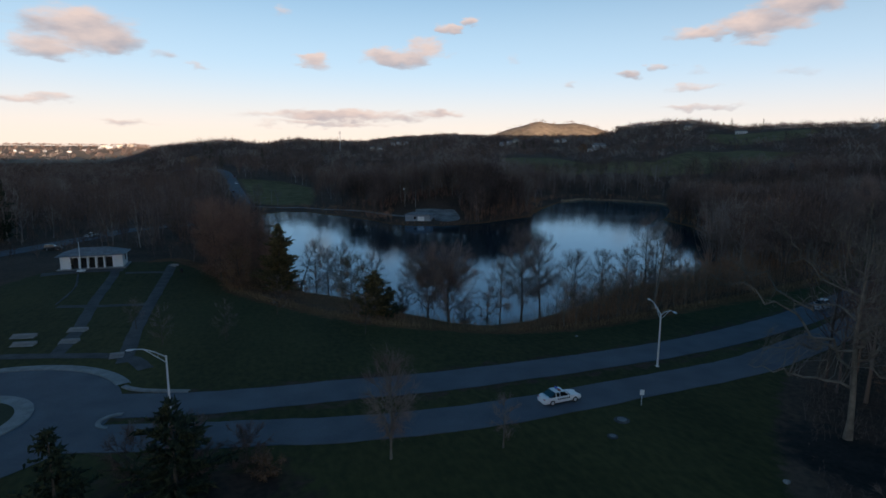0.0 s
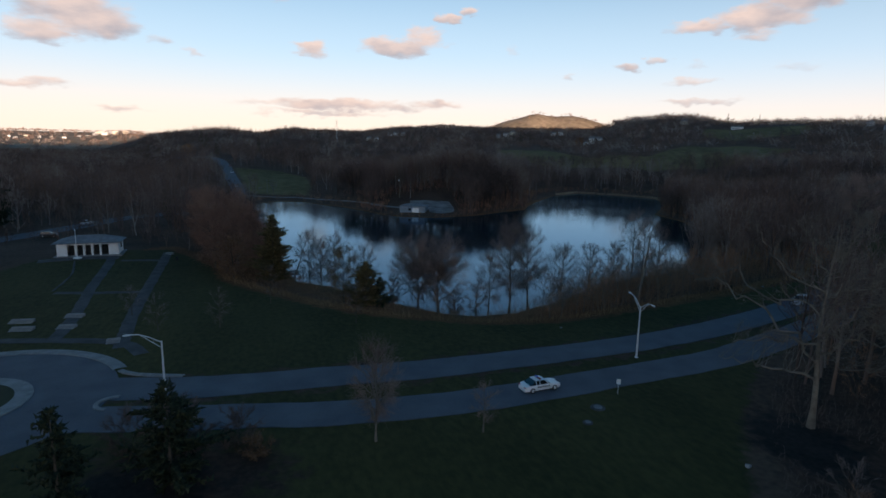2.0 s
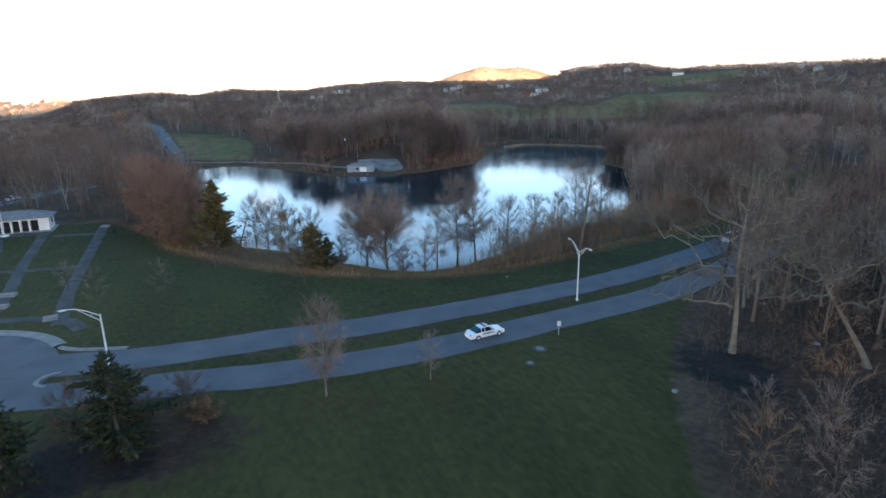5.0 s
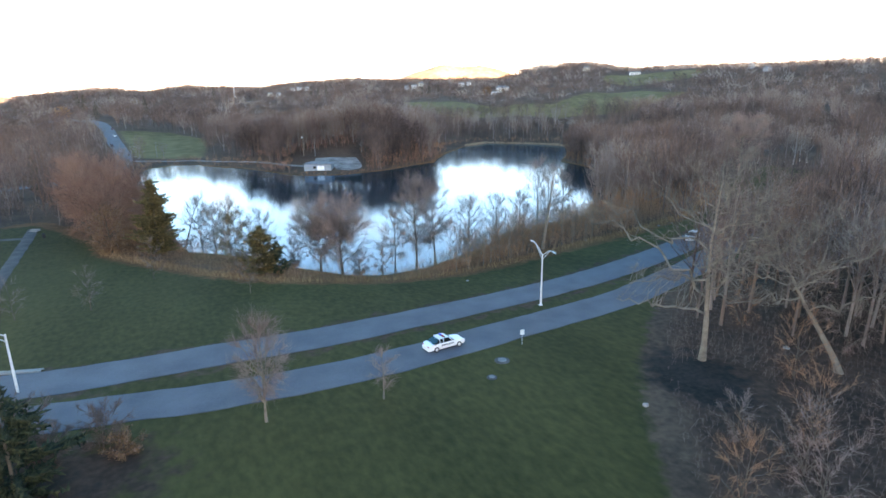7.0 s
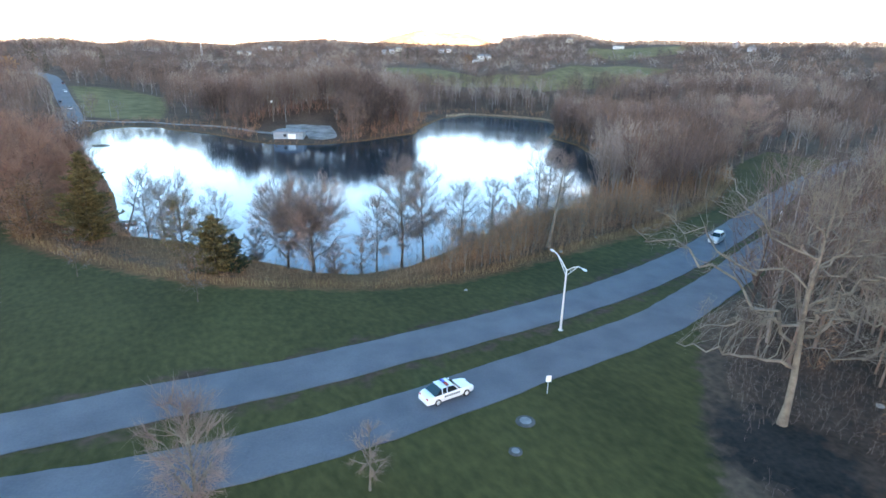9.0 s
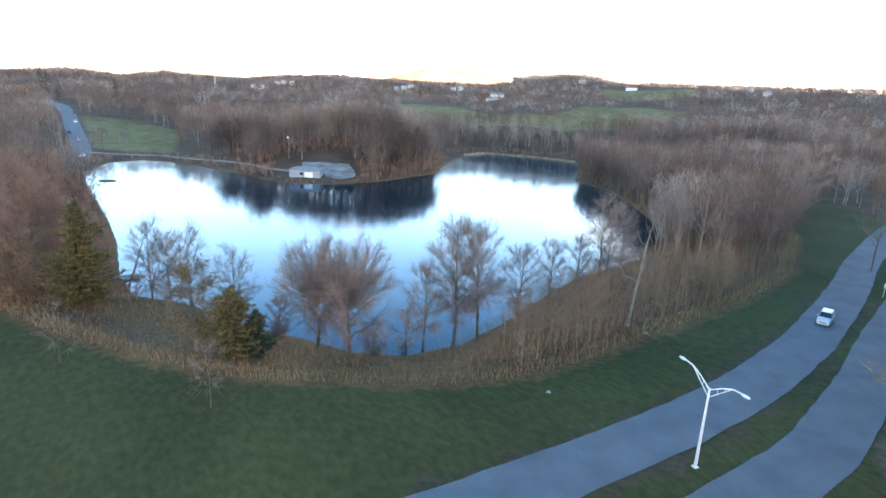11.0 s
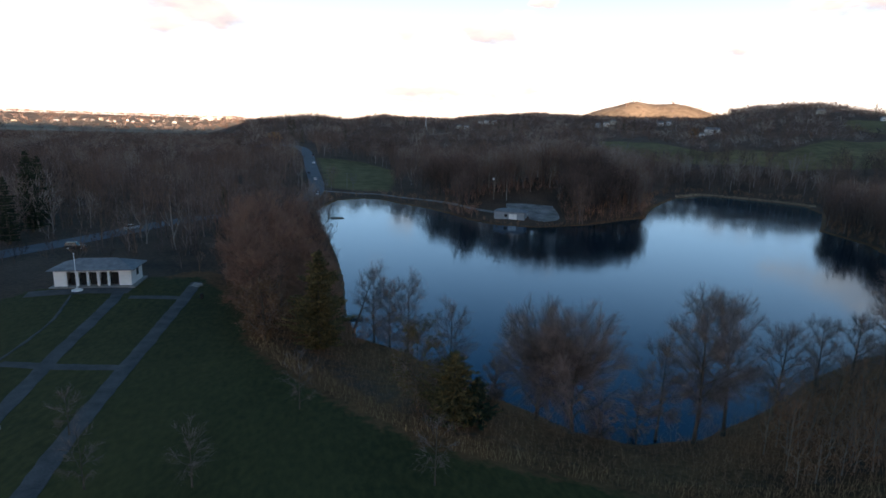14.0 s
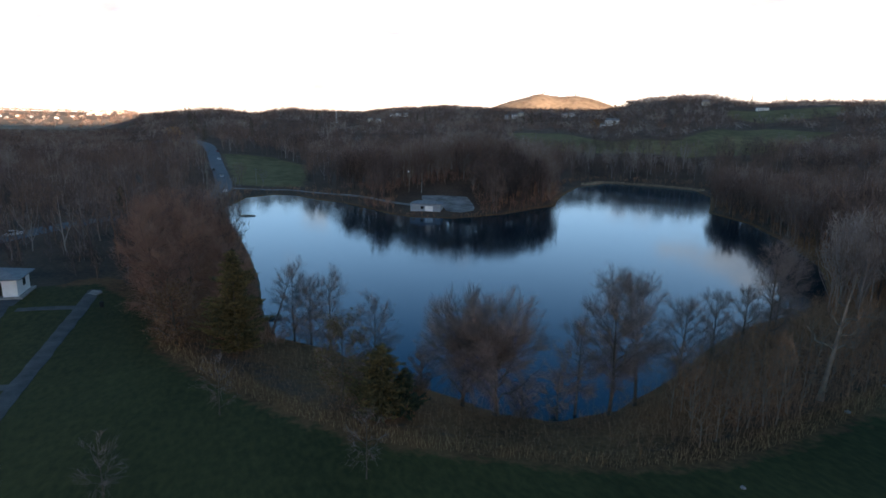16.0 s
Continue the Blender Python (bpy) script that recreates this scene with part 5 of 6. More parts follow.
def car(name, label, body_mat, long=4.9, wide=1.86, tall=1.47, estate=False, police=False, group="vehicles"):
    root = new(name)
    hw = wide / 2
    hood, belt = (0.82, 0.95) if not estate else (1.0, 1.12)
    secs = []
    for x, zt, w in ((-0.5, 0.62, 0.80), (-0.485, hood * 0.92, 0.88), (-0.42, belt - 0.01, 0.95), (-0.2, belt, 1.0), (0.12, belt, 1.0), (0.22, hood + 0.09, 0.98), (0.40, hood, 0.95), (0.475, hood * 0.86, 0.88), (0.5, 0.55, 0.78)):
        secs.append([(x * long, s * hw * w * k, z) for s, k, z in ((-1, 0.92, 0.24), (-1, 1.0, 0.42), (-1, 1.0, zt * 0.8), (-1, 0.93, zt), (1, 0.93, zt), (1, 1.0, zt * 0.8), (1, 1.0, 0.42), (1, 0.92, 0.24))])
    part("body", loft(bmesh.new(), secs), body_mat, root)
    rear, rear_top = (-0.47, -0.42) if estate else (-0.36, -0.20)
    cab = [(rear, belt - 0.03, 0.90), (rear_top, tall - 0.05, 0.74), (-0.02, tall - 0.015, 0.74), (0.06, tall - 0.06, 0.73), (0.22, belt - 0.03, 0.88)]
    part("windows", loft(bmesh.new(), [[(x * long, -hw * 0.9, belt - 0.06), (x * long, -hw * w, z), (x * long, hw * w, z), (x * long, hw * 0.9, belt - 0.06)] for x, z, w in cab]), GLASS, root, "dark tinted windows")
    x0, x1 = rear_top * long - 0.05, 0.06 * long
    part("roof_panel", box(bmesh.new(), x1 - x0, wide * 0.74, 0.05, pose((x0 + x1) / 2, 0, tall - 0.045), 0.02), body_mat, root)
    for s in (-1, 1):
        for px, pz in ((x1 - 0.05, 0), (0.5 * (x0 + x1) - 0.1, 0), (x0 + 0.08, 0)):
            part("pillar", rod(bmesh.new(), (px + (0.55 if px == x1 - 0.05 else 0), s * hw * 0.91, belt - 0.03), (px, s * hw * 0.75, tall - 0.03), 0.045, 0.04, 6), body_mat, root)
        part("mirror", box(bmesh.new(), 0.12, 0.2, 0.14, pose(0.17 * long, s * (hw + 0.09), belt), 0.03), body_mat, root)
        part("headlight", box(bmesh.new(), 0.1, 0.36, 0.13, pose(0.478 * long, s * hw * 0.66, 0.62), 0.03), WHITE, root, "clear headlight")
        part("tail_light", box(bmesh.new(), 0.08, 0.34, 0.15, pose(-0.487 * long, s * hw * 0.66, 0.70), 0.03), REDGLASS, root, "red tail light")
        for px in (-0.295, 0.315):
            m = pose(px * long, s * (hw - 0.1), 0.33, 90)
            bm = bmesh.new()
            bmesh.ops.create_cone(bm, cap_ends=True, segments=20, radius1=0.33, radius2=0.33, depth=0.24, matrix=m)
            wheel = part("wheel", bm, RUBBER, root, "black tyre")
            bm = bmesh.new()
            bmesh.ops.create_cone(bm, cap_ends=True, segments=14, radius1=0.2, radius2=0.2, depth=0.265, matrix=m)
            part("rim", bm, GALV, wheel)
    if police:
        bar = part("light_bar", box(bmesh.new(), 0.28, 1.2, 0.06, pose(-0.06 * long, 0, tall + 0.03), 0.02), DARK, root, "roof light bar")
        part("red_lens", box(bmesh.new(), 0.24, 0.5, 0.1, pose(-0.06 * long, -0.3, tall + 0.075), 0.03), REDGLASS, bar, "red lens")
        part("blue_lens", box(bmesh.new(), 0.24, 0.5, 0.1, pose(-0.06 * long, 0.3, tall + 0.075), 0.03), BLUEGLASS, bar, "blue lens")
        for s in (-1, 1):
            for k in range(7):
                part("door_lettering", box(bmesh.new(), 0.16, 0.015, 0.2, pose(-0.75 + 0.25 * k, s * (hw + 0.003), 0.62)), DARK, root, "dark lettering bar")
    else:
        boxed("grille", 0.06, wide * 0.5, 0.14, (0.492 * long, 0, 0.52), DARK, root)
    return tagged(root, label, "car", group)


def on_road(ob, x, y, turn, lift=0.11):
    ob.matrix_world = Matrix.Translation((x, y, land_at(x, y) + lift)) @ Matrix.Rotation(turn, 4, "Z")
    return ob


PAINTS = {n: paint(n + "_car_paint", c) for n, c in (("white", (0.78, 0.78, 0.78)), ("silver", (0.45, 0.46, 0.47)), ("black", (0.02, 0.02, 0.024)), ("red", (0.25, 0.03, 0.02)), ("blue", (0.05, 0.08, 0.16)))}
on_road(car("police_car", "white police saloon with roof lights on the road", PAINTS["white"], 5.1, police=True), 18.5, 64.0, 0.31)
on_road(car("estate_car", "silver off-road car driving along the curved road", PAINTS["silver"], 4.6, 1.84, 1.75, True), 80.5, 101.0, 3.14 + 0.57)
far_cars = [("white", -91, 341, -1.57), ("silver", -105, 384, 1.9), ("white", -125, 446, -1.25), ("black", -115, 402, 1.9), ("red", -137, 484, -1.25)]
for c, x, y, turn in far_cars:
    on_road(car("car", c + " saloon car on the distant road", PAINTS[c]), x, y, turn)
on_road(car("parked_car", "black off-road car behind the pavilion", PAINTS["black"], 4.7, 1.86, 1.75, True), -104, 177, 0.25)
on_road(car("parked_car", "silver saloon car on the road behind the pavilion", PAINTS["silver"]), -108, 206, 1.3)


# ---- single trees ----
def conifer(name, label, seed, tall, wide, mat, group="", droop=0.1, step=0.45, dense=9):
    """An evergreen: trunk and tiers of boughs, each a spray of short needle-clad shoots."""
    rng = np.random.default_rng(seed)
    root = new(name)
    v, f = tubes(np.array([(0, 0, -0.2, tall * 0.016 + 0.04, 0, 0, tall * 0.97, 0.02)]), 8)
    raw_object("trunk", v, f, BARK, root)
    segs = []
    z = tall * 0.05
    while z < tall:
        f0 = z / tall
        reach = wide / 2 * (1 - f0) ** 0.6 * (0.6 + 0.4 * min(1, f0 * 6)) * (1 + 0.24 * math.sin(z * 1.7 + seed) + 0.16 * math.sin(z * 4.3))
        for _ in range(dense):
            a = rng.uniform(0, 6.28)
            r = reach * rng.uniform(0.55, 1.15) * (1 + 0.2 * math.sin(a * 3 + z + seed))
            d = np.array([math.cos(a), math.sin(a), 0.35 - droop])
            tip = np.array([0, 0, z]) + d * r
            n = max(4, int(r * 6))
            for k in range(n):
                q = np.array([0, 0, z]) + d * r * (0.25 + 0.75 * (k + rng.random()) / n)
                w = rng.normal(0, 1, 3) + d * 0.8 + np.array([0, 0, 0.25])
                w = w / np.linalg.norm(w) * rng.uniform(0.25, 0.6) * (0.7 + wide * 0.06)
                segs.append((*q, 0.10 + wide * 0.006, *(q + w), 0.0))
        z += step * rng.uniform(0.7, 1.2)
    v, f = tubes(np.array(segs), 3, True)
    raw_object("foliage", v, f, mat, root)
    return tagged(root, label, "tree", group)


def put(ob, x, y, turn=0.0, size=1.0):
    ob.matrix_world = stand(x, y, turn, size)
    return ob


SHOREGROUP = "bare trees along the near shore"


def shore_tree(name, label, x, y, seed, tall, wide, twig, turn=0.0, bare=0.3, r0=0.24, limbs=22, subs=13, twigs=2800, leader=0.85, group=SHOREGROUP, bark=None, gnarl=0.07, lean=(0.0, 0.0), leaves=0, leaf_mat=None, leaf=0.15, r_twig=0.0125, **more):
    ob = full_tree(name, label, bark or BARK, twig, group, leaves, leaf_mat, leaf, seed=seed, tall=tall, wide=wide, bare=bare, r0=r0, limbs=limbs, subs=subs, twigs=twigs, r_twig=r_twig, gnarl=gnarl, leader=leader, **more)
    ob.matrix_world = stand(x, y) @ pose(0, 0, 0, lean[0], lean[1], math.degrees(turn))
    return ob


MAPLE = dict(r_twig=0.016, tip_r=0.022, twig_len=0.085, climb=(0.9, 1.3), lowest=-0.25, reach=(0.66, 0.86), sub_len=(0.1, 0.24), spread=0.42)
ALDER = dict(r_twig=0.0135, tip_r=0.018, twig_len=0.08, climb=(1.0, 1.5), lowest=-0.85, reach=(0.6, 0.9), sub_len=(0.1, 0.24), spread=0.55)
shore_tree("maple_tree", "rounded leafless maple on the lake bank", 5.4, 112.8, 101, 16.5, 11.5, TWIG, 0.0, 0.2, 0.26, 40, 18, 9000, 0.40, **MAPLE)
shore_tree("maple_tree", "broad leafless maple with reddish twigs on the bank", 9.4, 110.4, 102, 17.5, 12.0, REDTWIG, 1.0, 0.2, 0.30, 40, 18, 9000, 0.40, **MAPLE)
shore_tree("alder_tree", "tall dark leafless tree standing at the water", 24.2, 110.4, 103, 20, 8.5, TWIG, 0.0, 0.34, 0.25, 26, 16, 5000, 0.85, **ALDER)
shore_tree("alder_tree", "tall dark leafless tree leaning at the water", 28.6, 112.6, 104, 19, 8.5, TWIG, 2.0, 0.34, 0.23, 26, 16, 5000, 0.85, lean=(0, 4), **ALDER)
shore_tree("alder_tree", "dark leafless tree above the shore thicket", 37.3, 117.8, 105, 14.5, 7.5, TWIG, 0.6, 0.24, 0.2, 24, 14, 3000, 0.8, **ALDER)
shore_tree("hornbeam_tree", "slim tree with a few tan leaves by the water", 20.0, 111.4, 106, 14.5, 6, REDTWIG, 0.3, 0.22, 0.17, 18, 8, 1600, leaves=700, leaf_mat=REED, leaf=0.12)
shore_tree("hornbeam_tree", "low tree with a few tan leaves by the water", 17.4, 110.4, 107, 8.5, 5, REDTWIG, 1.3, 0.12, 0.12, 16, 7, 1200, leaves=500, leaf_mat=REED, leaf=0.12)
for k, (x, y, h, w) in enumerate(((-6.5, 125.5, 13, 8.5), (-14.0, 134.2, 15, 7.5), (-20.6, 138.6, 15, 7.0), (-17.6, 137.4, 13, 6), (0.2, 118.2, 6.5, 4), (12.8, 110.6, 6, 4.5))):
    shore_tree("ash_tree", "leafless grey tree on the near shore", x, y, 110 + k, h, w, (TWIG, REDTWIG)[k == 3], k, 0.17, 0.16, 24, 13, 2800, 0.75, **ALDER)
shore_tree("leaning_tree", "bare dead tree leaning out over the water", -25.0, 141.2, 117, 14, 7, TWIG, 0.4, 0.4, 0.22, 9, 4, 160, gnarl=0.14, lean=(3, 20))
for k, (x, y, h, w) in enumerate(((58, 129, 19, 8), (63, 134, 17, 7), (70, 140, 15, 7), (46, 124.5, 13, 6), (53, 128, 12, 6))):
    shore_tree("ash_tree", "tall slender leafless tree above the thicket", x, y, 120 + k, h, w, TWIG, k, 0.2, 0.18, 22, 13, 2400, 0.85, **ALDER)
shore_tree("broken_snag", "pale broken dead tree with stubby limbs", 50, 107, 130, 17, 9, PALEBARK, 0.0, 0.45, 0.34, 8, 3, 60, 0.95, "", PALEBARK, 0.13, (0, 9))

# clump left of the jetty
put(conifer("red_cedar", "tall olive-brown cedar at the edge of the lawn", 140, 15.5, 9.0, NEEDLE, dense=15), -26.5, 125.5)
put(conifer("red_cedar", "bushy olive cedar on the lake bank", 141, 9.0, 7.5, NEEDLE, dense=16), -5.0, 105.8)
put(conifer("red_cedar", "small dark cedar beside a larger one", 144, 6.0, 4.5, DARKNEEDLE, dense=12), -2.2, 106.5)
shore_tree("young_oak", "young tree with tan dry leaves beside the cedar", -9.5, 108.3, 142, 12, 6, REDTWIG, 0.0, 0.12, 0.16, 18, 9, 1500, group="trees holding dry leaves", leaves=3200, leaf_mat=NEEDLE, leaf=0.15)
shore_tree("oak_tree", "small oak holding rust-brown dead leaves", -36.0, 127.8, 143, 10.5, 8, REDTWIG, 0.0, 0.1, 0.2, 20, 10, 1500, group="trees holding dry leaves", leaves=4500, leaf_mat=DRYLEAF, leaf=0.17)
for k, (x, y, h, w) in enumerate(((-39, 134, 15, 9), (-31, 139, 13, 8), (-29.5, 133, 11, 7), (-43.5, 139.5, 18, 10), (-48, 150, 19, 10), (-40, 146, 18, 10), (-53, 161, 19, 11), (-46, 161, 18, 10), (-57, 174, 18, 10), (-50, 176, 18, 10), (-60, 190, 18, 10), (-54, 196, 17, 10), (-34.5, 147, 15, 8), (-41, 166, 16, 9), (-31, 141, 12, 7))):
    shore_tree("maple_tree", "leafless maple with dense reddish-brown twigs", x, y, 150 + k, h, w, RUSTTWIG, k * 1.3, 0.14, 0.24, 22, 11, 2600, 0.7, "reddish trees by the lake", r_twig=0.021)

# young trees on the lawns
YOUNG = "young lawn trees"
shore_tree("young_tree", "young leafless pale-barked tree on the lawn", -1.2, 52.6, 170, 11.5, 5.0, REDTWIG, 0.0, 0.36, 0.12, 26, 9, 1500, 0.85, YOUNG, PALEBARK, r_twig=0.012, lowest=-0.7, climb=(1.6, 2.4))
shore_tree("young_tree", "small leafless sapling near the road", 9.9, 53.9, 171, 6.2, 3.2, REDTWIG, 0.0, 0.3, 0.08, 14, 6, 500, 0.85, YOUNG, PALEBARK, r_twig=0.010)
for k, (x, y, h) in enumerate(((-23, 105.5, 8), (-6, 93, 8), (-27.5, 89.5, 7), (-36.5, 88, 6.5), (-44, 96, 6))):
    shore_tree("young_tree", "thin grey leafless sapling on the lawn", x, y, 172 + k, h, h * 0.55, TWIG, k, 0.25, 0.07, 14, 6, 320, 0.85, YOUNG, BARK, r_twig=0.009)

# great trees by the road
GREAT = "great roadside trees"
OAK_A = [(5.6, -60, 9.5, 6.6), (7.4, -44, 14.5, 15.5), (9.5, -75, 8.5, 9.0), (12.5, -48, 12.5, 17.5), (15.0, -30, 8.0, 20.5), (8.5, 125, 8.0, 14.0), (11.0, 150, 7.0, 16.5), (14.5, 110, 6.5, 19.5), (10.0, 215, 8.0, 15.5), (13.0, 45, 9.0, 18.5), (17.0, -100, 5.0, 22.5), (17.5, 80, 4.5, 23.0)]
OAK_B = [(9.8, -52, 11.0, 10.6), (10.6, -44, 8.5, 14.0), (8.0, -80, 10.5, 8.6), (11.0, 0, 7.0, 16.5), (11.2, 90, 6.5, 16.8), (8.8, 125, 9.5, 15.0), (6.5, 160, 9.0, 11.5), (9.2, 210, 9.0, 12.5), (10.5, -100, 7.0, 13.0), (7.5, 40, 8.0, 13.0)]
shore_tree("oak_tree", "great spreading leafless oak beside the road", 45.7, 53.1, 181, 24, 21, PALEBARK, 0.0, 0.55, 0.33, 6, 16, 3800, 0.93, GREAT, PALEBARK, 0.13, r_twig=0.013, drop=0.3, twig_len=0.05, climb=(0.55, 0.95), lowest=0.1, tip_r=0.035, spread=0.7, plan=OAK_A, sub_len=(0.07, 0.17))
shore_tree("oak_tree", "great pale-limbed leafless oak at the wood's edge", 57.5, 46.5, 182, 18.5, 22, PALEBARK, 0.0, 0.55, 0.34, 4, 16, 3800, 0.7, GREAT, PALEBARK, 0.16, r_twig=0.013, drop=0.3, twig_len=0.055, climb=(0.45, 0.9), lowest=0.1, tip_r=0.035, spread=0.7, plan=OAK_B, slant=(-7.5, 6.0), sub_len=(0.07, 0.17))
shore_tree("sycamore_tree", "large pale sycamore on the verge beside the woods", 161, 181, 183, 24, 20, REDTWIG, 0.3, 0.25, 0.5, 20, 12, 3200, 0.85, GREAT, PALEBARK, 0.12, r_twig=0.035, drop=0.4)

# bottom corners
put(conifer("spruce_tree", "dark green spruce near the turning circle", 190, 9, 5.5, DARKNEEDLE, droop=0.3), -26, 43)
put(conifer("spruce_tree", "dark bushy evergreen below the road", 191, 9.5, 8.5, DARKNEEDLE, droop=0.25), -18.5, 46)
for k, (x, y, h) in enumerate(((-21, 53, 5.5), (-14.5, 52.5, 4.5), (-24, 51, 5.5), (-18, 50.5, 4))):
    shore_tree("shrub", "dark leafless shrub beside the road", x, y, 195 + k, h, h * 1.1, MAUVE, k, 0.03, 0.06, 18, 9, 2200, 0.5, "roadside shrubs", r_twig=0.012, twig_len=0.12)
shore_tree("shrub", "low shrub with rust-red leaves beside the road", -12.5, 50.5, 199, 2.4, 3.2, REDTWIG, 0.0, 0.03, 0.04, 14, 6, 500, 0.5, "roadside shrubs", leaves=1500, leaf_mat=DRYLEAF, leaf=0.1, r_twig=0.01)
for k, (x, y, h) in enumerate(((32.5, 32, 8), (36, 29, 9), (40, 34, 8), (44, 37, 9), (49, 33, 10), (38, 39, 6), (54, 35, 10), (47, 28, 10), (60, 34, 12), (52, 47, 9), (62, 50, 12), (66, 58, 12), (57, 60, 8), (70, 46, 13))):
    shore_tree("sapling_clump", "bare upright sapling at the wood's edge", x, y, 200 + k, h, h * 0.6, (THICKET, REDTWIG, TWIG)[k % 3], k, 0.08, 0.07, 14, 8, 700, 0.6, "saplings at the wood's edge", BARK, r_twig=0.010, twig_len=0.08, climb=(1.2, 2.0))


# ---- undergrowth ----
def stalks(name, label, places, low, high, r, lean, mat, seed, category="undergrowth", fork=0):
    """Thin upright stems, some with side shoots, as one mesh."""
    rng = np.random.default_rng(seed)
    n = len(places)
    z = land(places[:, 0], places[:, 1])
    h = rng.uniform(low, high, n)
    base = np.column_stack([places, z - 0.1])
    tip = base + np.column_stack([rng.normal(0, lean, n) * h, rng.normal(0, lean, n) * h, h])
    lists = [np.column_stack([base, np.full(n, r) * (0.6 + 0.5 * h / high), tip, np.zeros(n)])]
    for _ in range(fork):
        k = rng.uniform(0.25, 0.8, (n, 1))
        q = base * (1 - k) + tip * k
        d = np.column_stack([rng.normal(0, 0.35, n) * h, rng.normal(0, 0.35, n) * h, rng.uniform(0.1, 0.45, n) * h])
        lists.append(np.column_stack([q, np.full(n, r * 0.55), q + d * 0.7, np.zeros(n)]))
    v, f = tubes(np.concatenate(lists), 3, True)
    return tagged(raw_object(name, v, f, mat), label, category, kind="stuff")


p = spots(-45, 150, 90, 200, 0.72, 21)
d, wet = away(p[:, 0], p[:, 1], SHORE)
dl, inl = away(p[:, 0], p[:, 1], LAWN)
band = p[~wet & ~inl & (p[:, 0] > -45) & (d > 0.3) & (away(p[:, 0], p[:, 1], np.array(FAR_ROAD, float), False)[0] > 12) & (p[:, 1] < 165)]
rng = np.random.default_rng(22)
right = band[(band[:, 0] > 28 + rng.normal(0, 6, len(band)))]
stalks("bare_thicket", "dense leafless brush on the lake bank", right, 1.2, 5.0, 0.024, 0.18, THICKET, 23, fork=5)
left = band[(band[:, 0] <= 30)]
stalks("low_brush", "low brown brush and briars on the bank", left[rng.random(len(left)) < 0.75], 0.4, 1.8, 0.022, 0.3, THICKET, 24, fork=6)
edge = spots(-45, 135, 88, 165, 0.4, 25)
dl, inl = away(edge[:, 0], edge[:, 1], LAWN)
de, wet = away(edge[:, 0], edge[:, 1], SHORE)
edge = edge[(dl < 1.5) & ~wet & (de < 38) & (edge[:, 1] > 94) & (away(edge[:, 0], edge[:, 1], np.array(FAR_ROAD, float), False)[0] > 9) & (rng.random(len(edge)) < 0.8)]
stalks("dry_reeds", "strip of tall tan dry grass edging the lawn", edge, 0.5, 1.3, 0.036, 0.22, REED, 26, "dry grass", fork=1)
far_edge = spots(-100, 200, 150, 450, 1.1, 27)
de, wet = away(far_edge[:, 0], far_edge[:, 1], SHORE)
far_edge = far_edge[~wet & (de < 1.4) & (far_edge[:, 1] > 160)]
bay = spots(92, 205, 372, 448, 0.9, 30)
de, wet = away(bay[:, 0], bay[:, 1], SHORE)
bay = bay[~wet & (de > 0.3) & (de < 5) & (bay[:, 1] > 384) & (bay[:, 0] > 122)]
PALEREED = material("pale_dry_reeds", (0.34, 0.21, 0.12), (0.60, 0.40, 0.26), 0.1, 0.95, 0, 1.5, island=0.4)
stalks("bay_reeds", "belt of pale tan reeds along the far bay", bay, 0.7, 1.7, 0.13, 0.25, PALEREED, 43, "dry grass", fork=1)
stalks("shore_reeds", "tan dry reeds along the far waterline", far_edge, 0.3, 0.8, 0.06, 0.35, REED, 28, "dry grass", fork=2)
p = spots(-110, 215, 150, 460, 4.0, 31)
de, wet = away(p[:, 0], p[:, 1], SHORE)
p = p[~wet & (de > 1.2) & ~((p[:, 0] > 92) & (p[:, 1] > 372) & (de < 8)) & (de < np.where((p[:, 0] > 84) & (p[:, 1] > 335), 16, 14)) & ((p[:, 1] > 262) | (p[:, 0] > 82) | ((p[:, 0] < -26) & (p[:, 1] > 147))) & ~((p[:, 0] > -4) & (p[:, 0] < 36) & (p[:, 1] > 270) & (p[:, 1] < 325)) & (away(p[:, 0], p[:, 1], np.array(BLUE_ROAD, float), False)[0] > 7)]
BRUSH = [wood_template(500 + i, 2.8 + 0.5 * i, 34, 0.07, 3.6, 0.0, 3) for i in range(4)]
scatter("shore_brush", "low brown brush crowding the far waterline", "brush", p, BRUSH, THICKET, 32)
# brush at the boat house, and under the peninsula's trees
p = spots(-4, 36, 268, 292, 1.7, 35)
de, wet = away(p[:, 0], p[:, 1], SHORE)
p = p[~wet & (de > 0.8) & (de < 4.0) & ~((p[:, 0] > 13) & (p[:, 0] < 19))]
scatter("yard_brush", "low rusty brush between the yard and the water", "brush", p, BRUSH, THICKET, 36, 0.3, 0.6)
p = spots(-30, 108, 274, 345, 3.6, 37)
p = p[wooded(p, 1.5)]
scatter("peninsula_brush", "reddish-brown brush beneath the peninsula's trees", "brush", p, BRUSH, RUSTTWIG, 38, 0.9, 1.7)
# brush crowding the western waterline
p = spots(-75, -20, 128, 260, 1.9, 41)
de, wet = away(p[:, 0], p[:, 1], SHORE)
p = p[~wet & (de > 0.5) & (de < 7.5)]
scatter("waterline_brush", "rust-brown brush hanging over the western waterline", "brush", p, BRUSH, RUSTTWIG, 42, 0.5, 1.0)
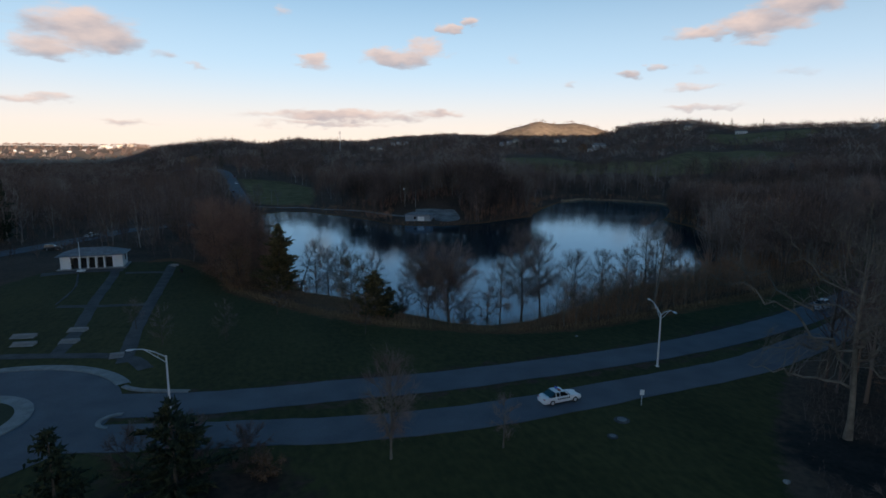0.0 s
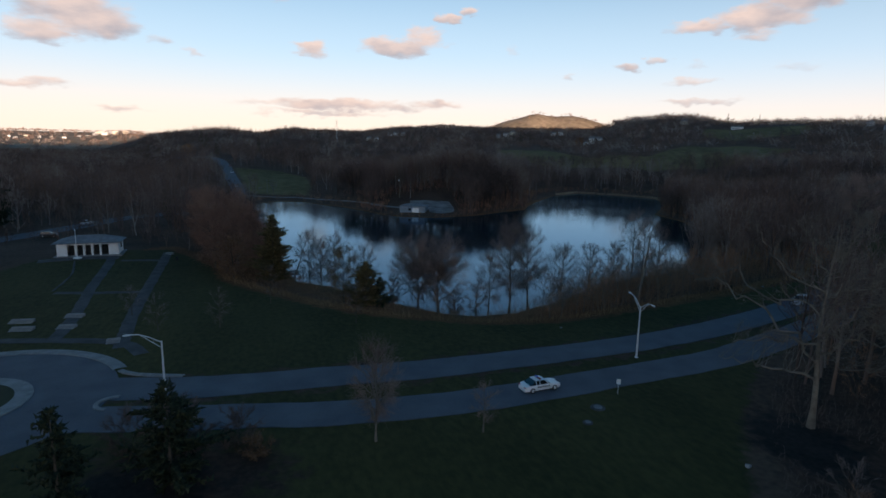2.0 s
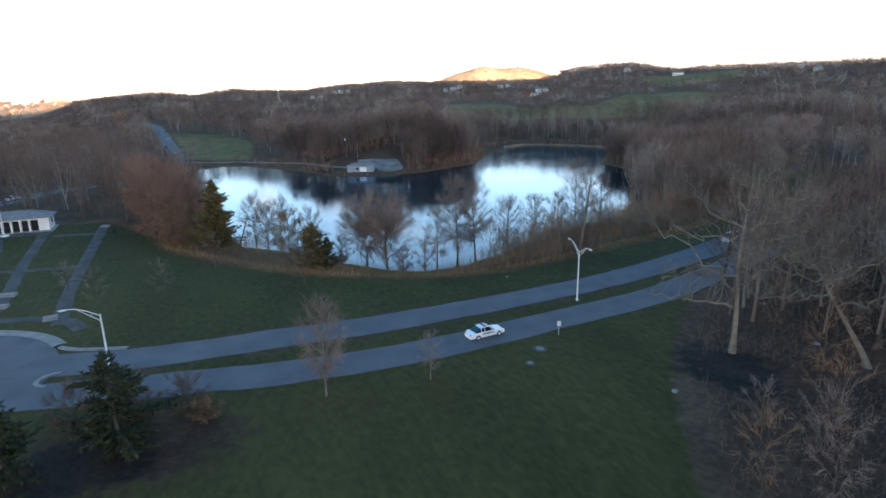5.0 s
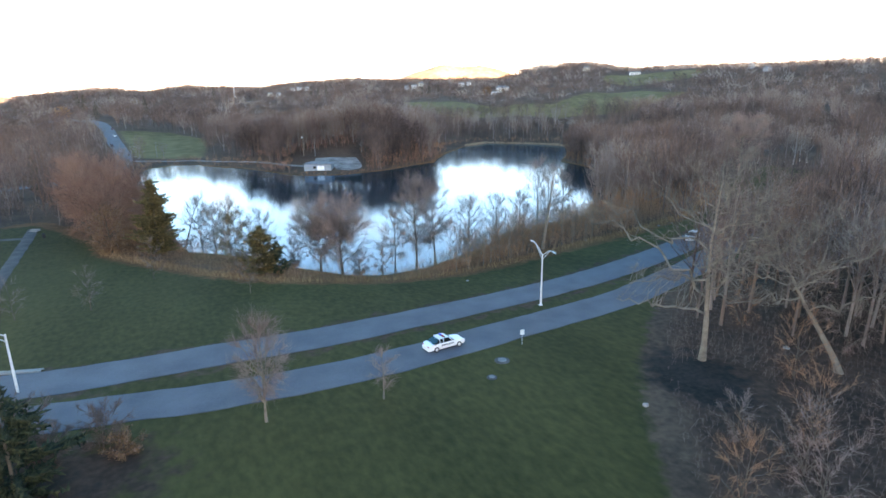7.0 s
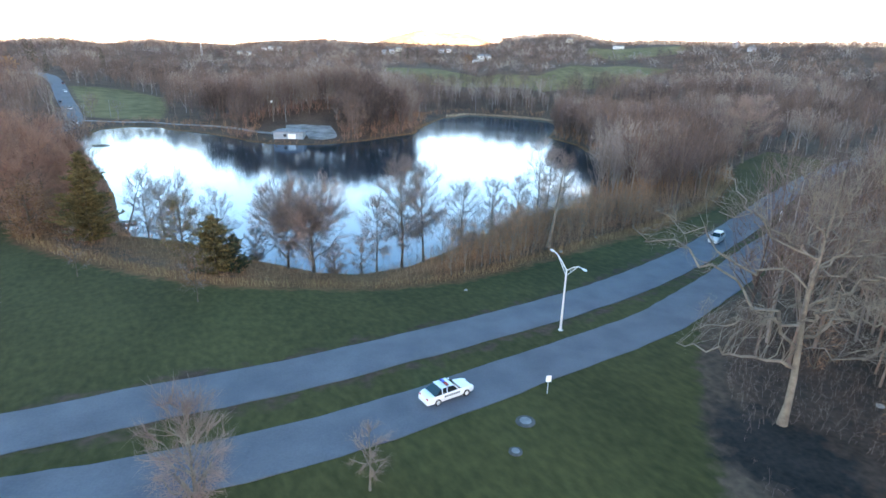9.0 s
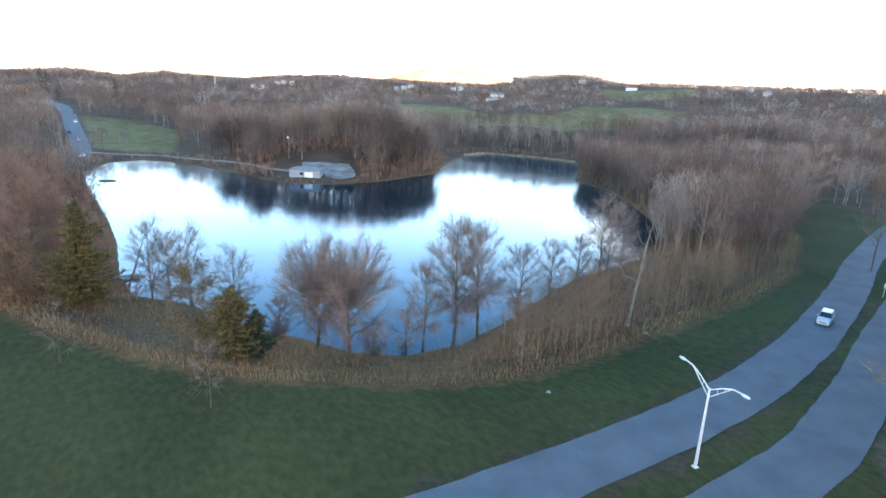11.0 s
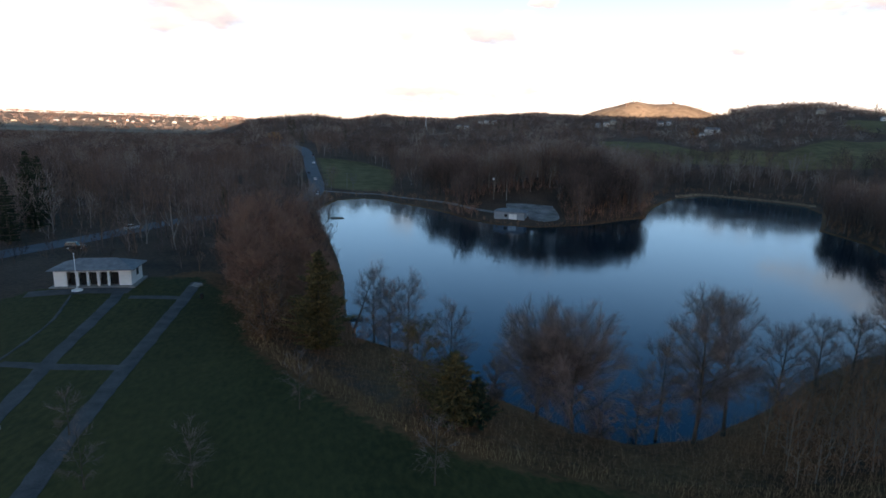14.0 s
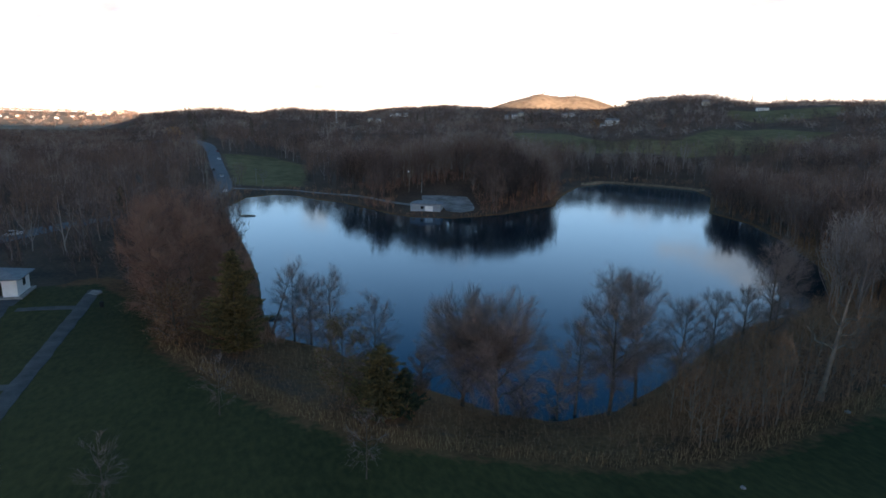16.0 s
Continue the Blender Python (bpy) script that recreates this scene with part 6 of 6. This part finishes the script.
# brush in the woods beyond the pavilion
p = spots(-330, -50, 150, 330, 6.5, 39)
de, wet = away(p[:, 0], p[:, 1], SHORE)
p = p[~wet & (de > 6) & ((p[:, 0] < -105) | (p[:, 1] > 158)) & (away(p[:, 0], p[:, 1], np.array(BLUE_ROAD, float), False)[0] > 7)]
scatter("woodland_undergrowth", "dark brown brush filling the woods by the road", "brush", p, BRUSH, WOODS, 40, 1.2, 2.2, 0.2, -0.15)
# brush under the great trees
p = spots(28, 90, 18, 72, 0.75, 33)
dl, inl = away(p[:, 0], p[:, 1], LAWN)
p = p[~inl & (dl > 2.5) & (np.hypot((p[:, 0] - 44) / 5, (p[:, 1] - 47) / 6) > 1) & (away(p[:, 0], p[:, 1], np.array(NEAR_ROAD, float), False)[0] > 6.5)]
stalks("woodland_brush", "mauve-brown bare brush on the woodland floor", p, 0.4, 1.6, 0.02, 0.25, MAUVE, 34, fork=6)
# slim pale saplings over the thicket
p = spots(30, 82, 98, 140, 1.7, 29)
d, wet = away(p[:, 0], p[:, 1], SHORE)
dl, inl = away(p[:, 0], p[:, 1], LAWN)
p = p[~wet & ~inl & (d > 1) & (dl > 1.5) & (dl < 13)]
rng.shuffle(p)
SLIM = []
for k, (x, y) in enumerate(p[:110]):
    m = Matrix.Translation((x, y, land_at(x, y) - 0.1)) @ Matrix.Rotation(k * 2.1, 4, "Z") @ Matrix.Rotation(0.16 * math.sin(k * 1.7), 4, "X") @ Matrix.Diagonal((1, 1, 0.65 + 0.6 * ((k * 37) % 11) / 11, 1))
    if k < 6:
        SLIM.append(shore_tree("slim_sapling", "slim pale bare sapling in the thicket", x, y, 220 + k, 8.5, 3.2, THICKET, k, 0.3, 0.075, 10, 4, 160, 0.92, "slim saplings in the thicket", PALEBARK, 0.09, r_twig=0.012, climb=(1.2, 2.2)))
    else:
        copy_thing(SLIM[k % 6], m)
shore_tree("oak_tree", "far oak holding golden-brown leaves among bare woods", -196, 560, 260, 15, 13, REDTWIG, 0.0, 0.1, 0.3, 16, 8, 500, 0.7, "trees holding dry leaves", leaves=2600, leaf_mat=REED, leaf=0.45, r_twig=0.05)
shore_tree("oak_tree", "far oak holding rusty leaves beside a white house", 258, 780, 261, 13, 14, REDTWIG, 0.0, 0.1, 0.3, 16, 8, 500, 0.7, "trees holding dry leaves", leaves=2200, leaf_mat=DRYLEAF, leaf=0.5, r_twig=0.05)
# lone evergreens on the far hills
for k, (x, y, h) in enumerate(((-170, 560, 17), (-150, 640, 18), (-205, 640, 20), (-120, 900, 20), (-60, 930, 18), (30, 960, 18), (515, 850, 22), (300, 700, 14), (230, 960, 18), (-230, 700, 20), (-90, 230, 12), (-118, 150, 13), (-108, 135, 14), (560, 840, 18), (-131, 196, 23), (-124, 180, 17), (-141, 212, 21), (20, 1000, 17), (45, 1010, 19), (190, 905, 17), (205, 920, 19), (-215, 760, 19))):
    put(conifer("fir_tree", "dark evergreen standing among bare woods", 300 + k, h, h * 0.38, DARKNEEDLE, "evergreens in the woods", droop=0.25, step=0.7 if y < 300 else 1.2, dense=13 if y < 300 else 7), x, y)
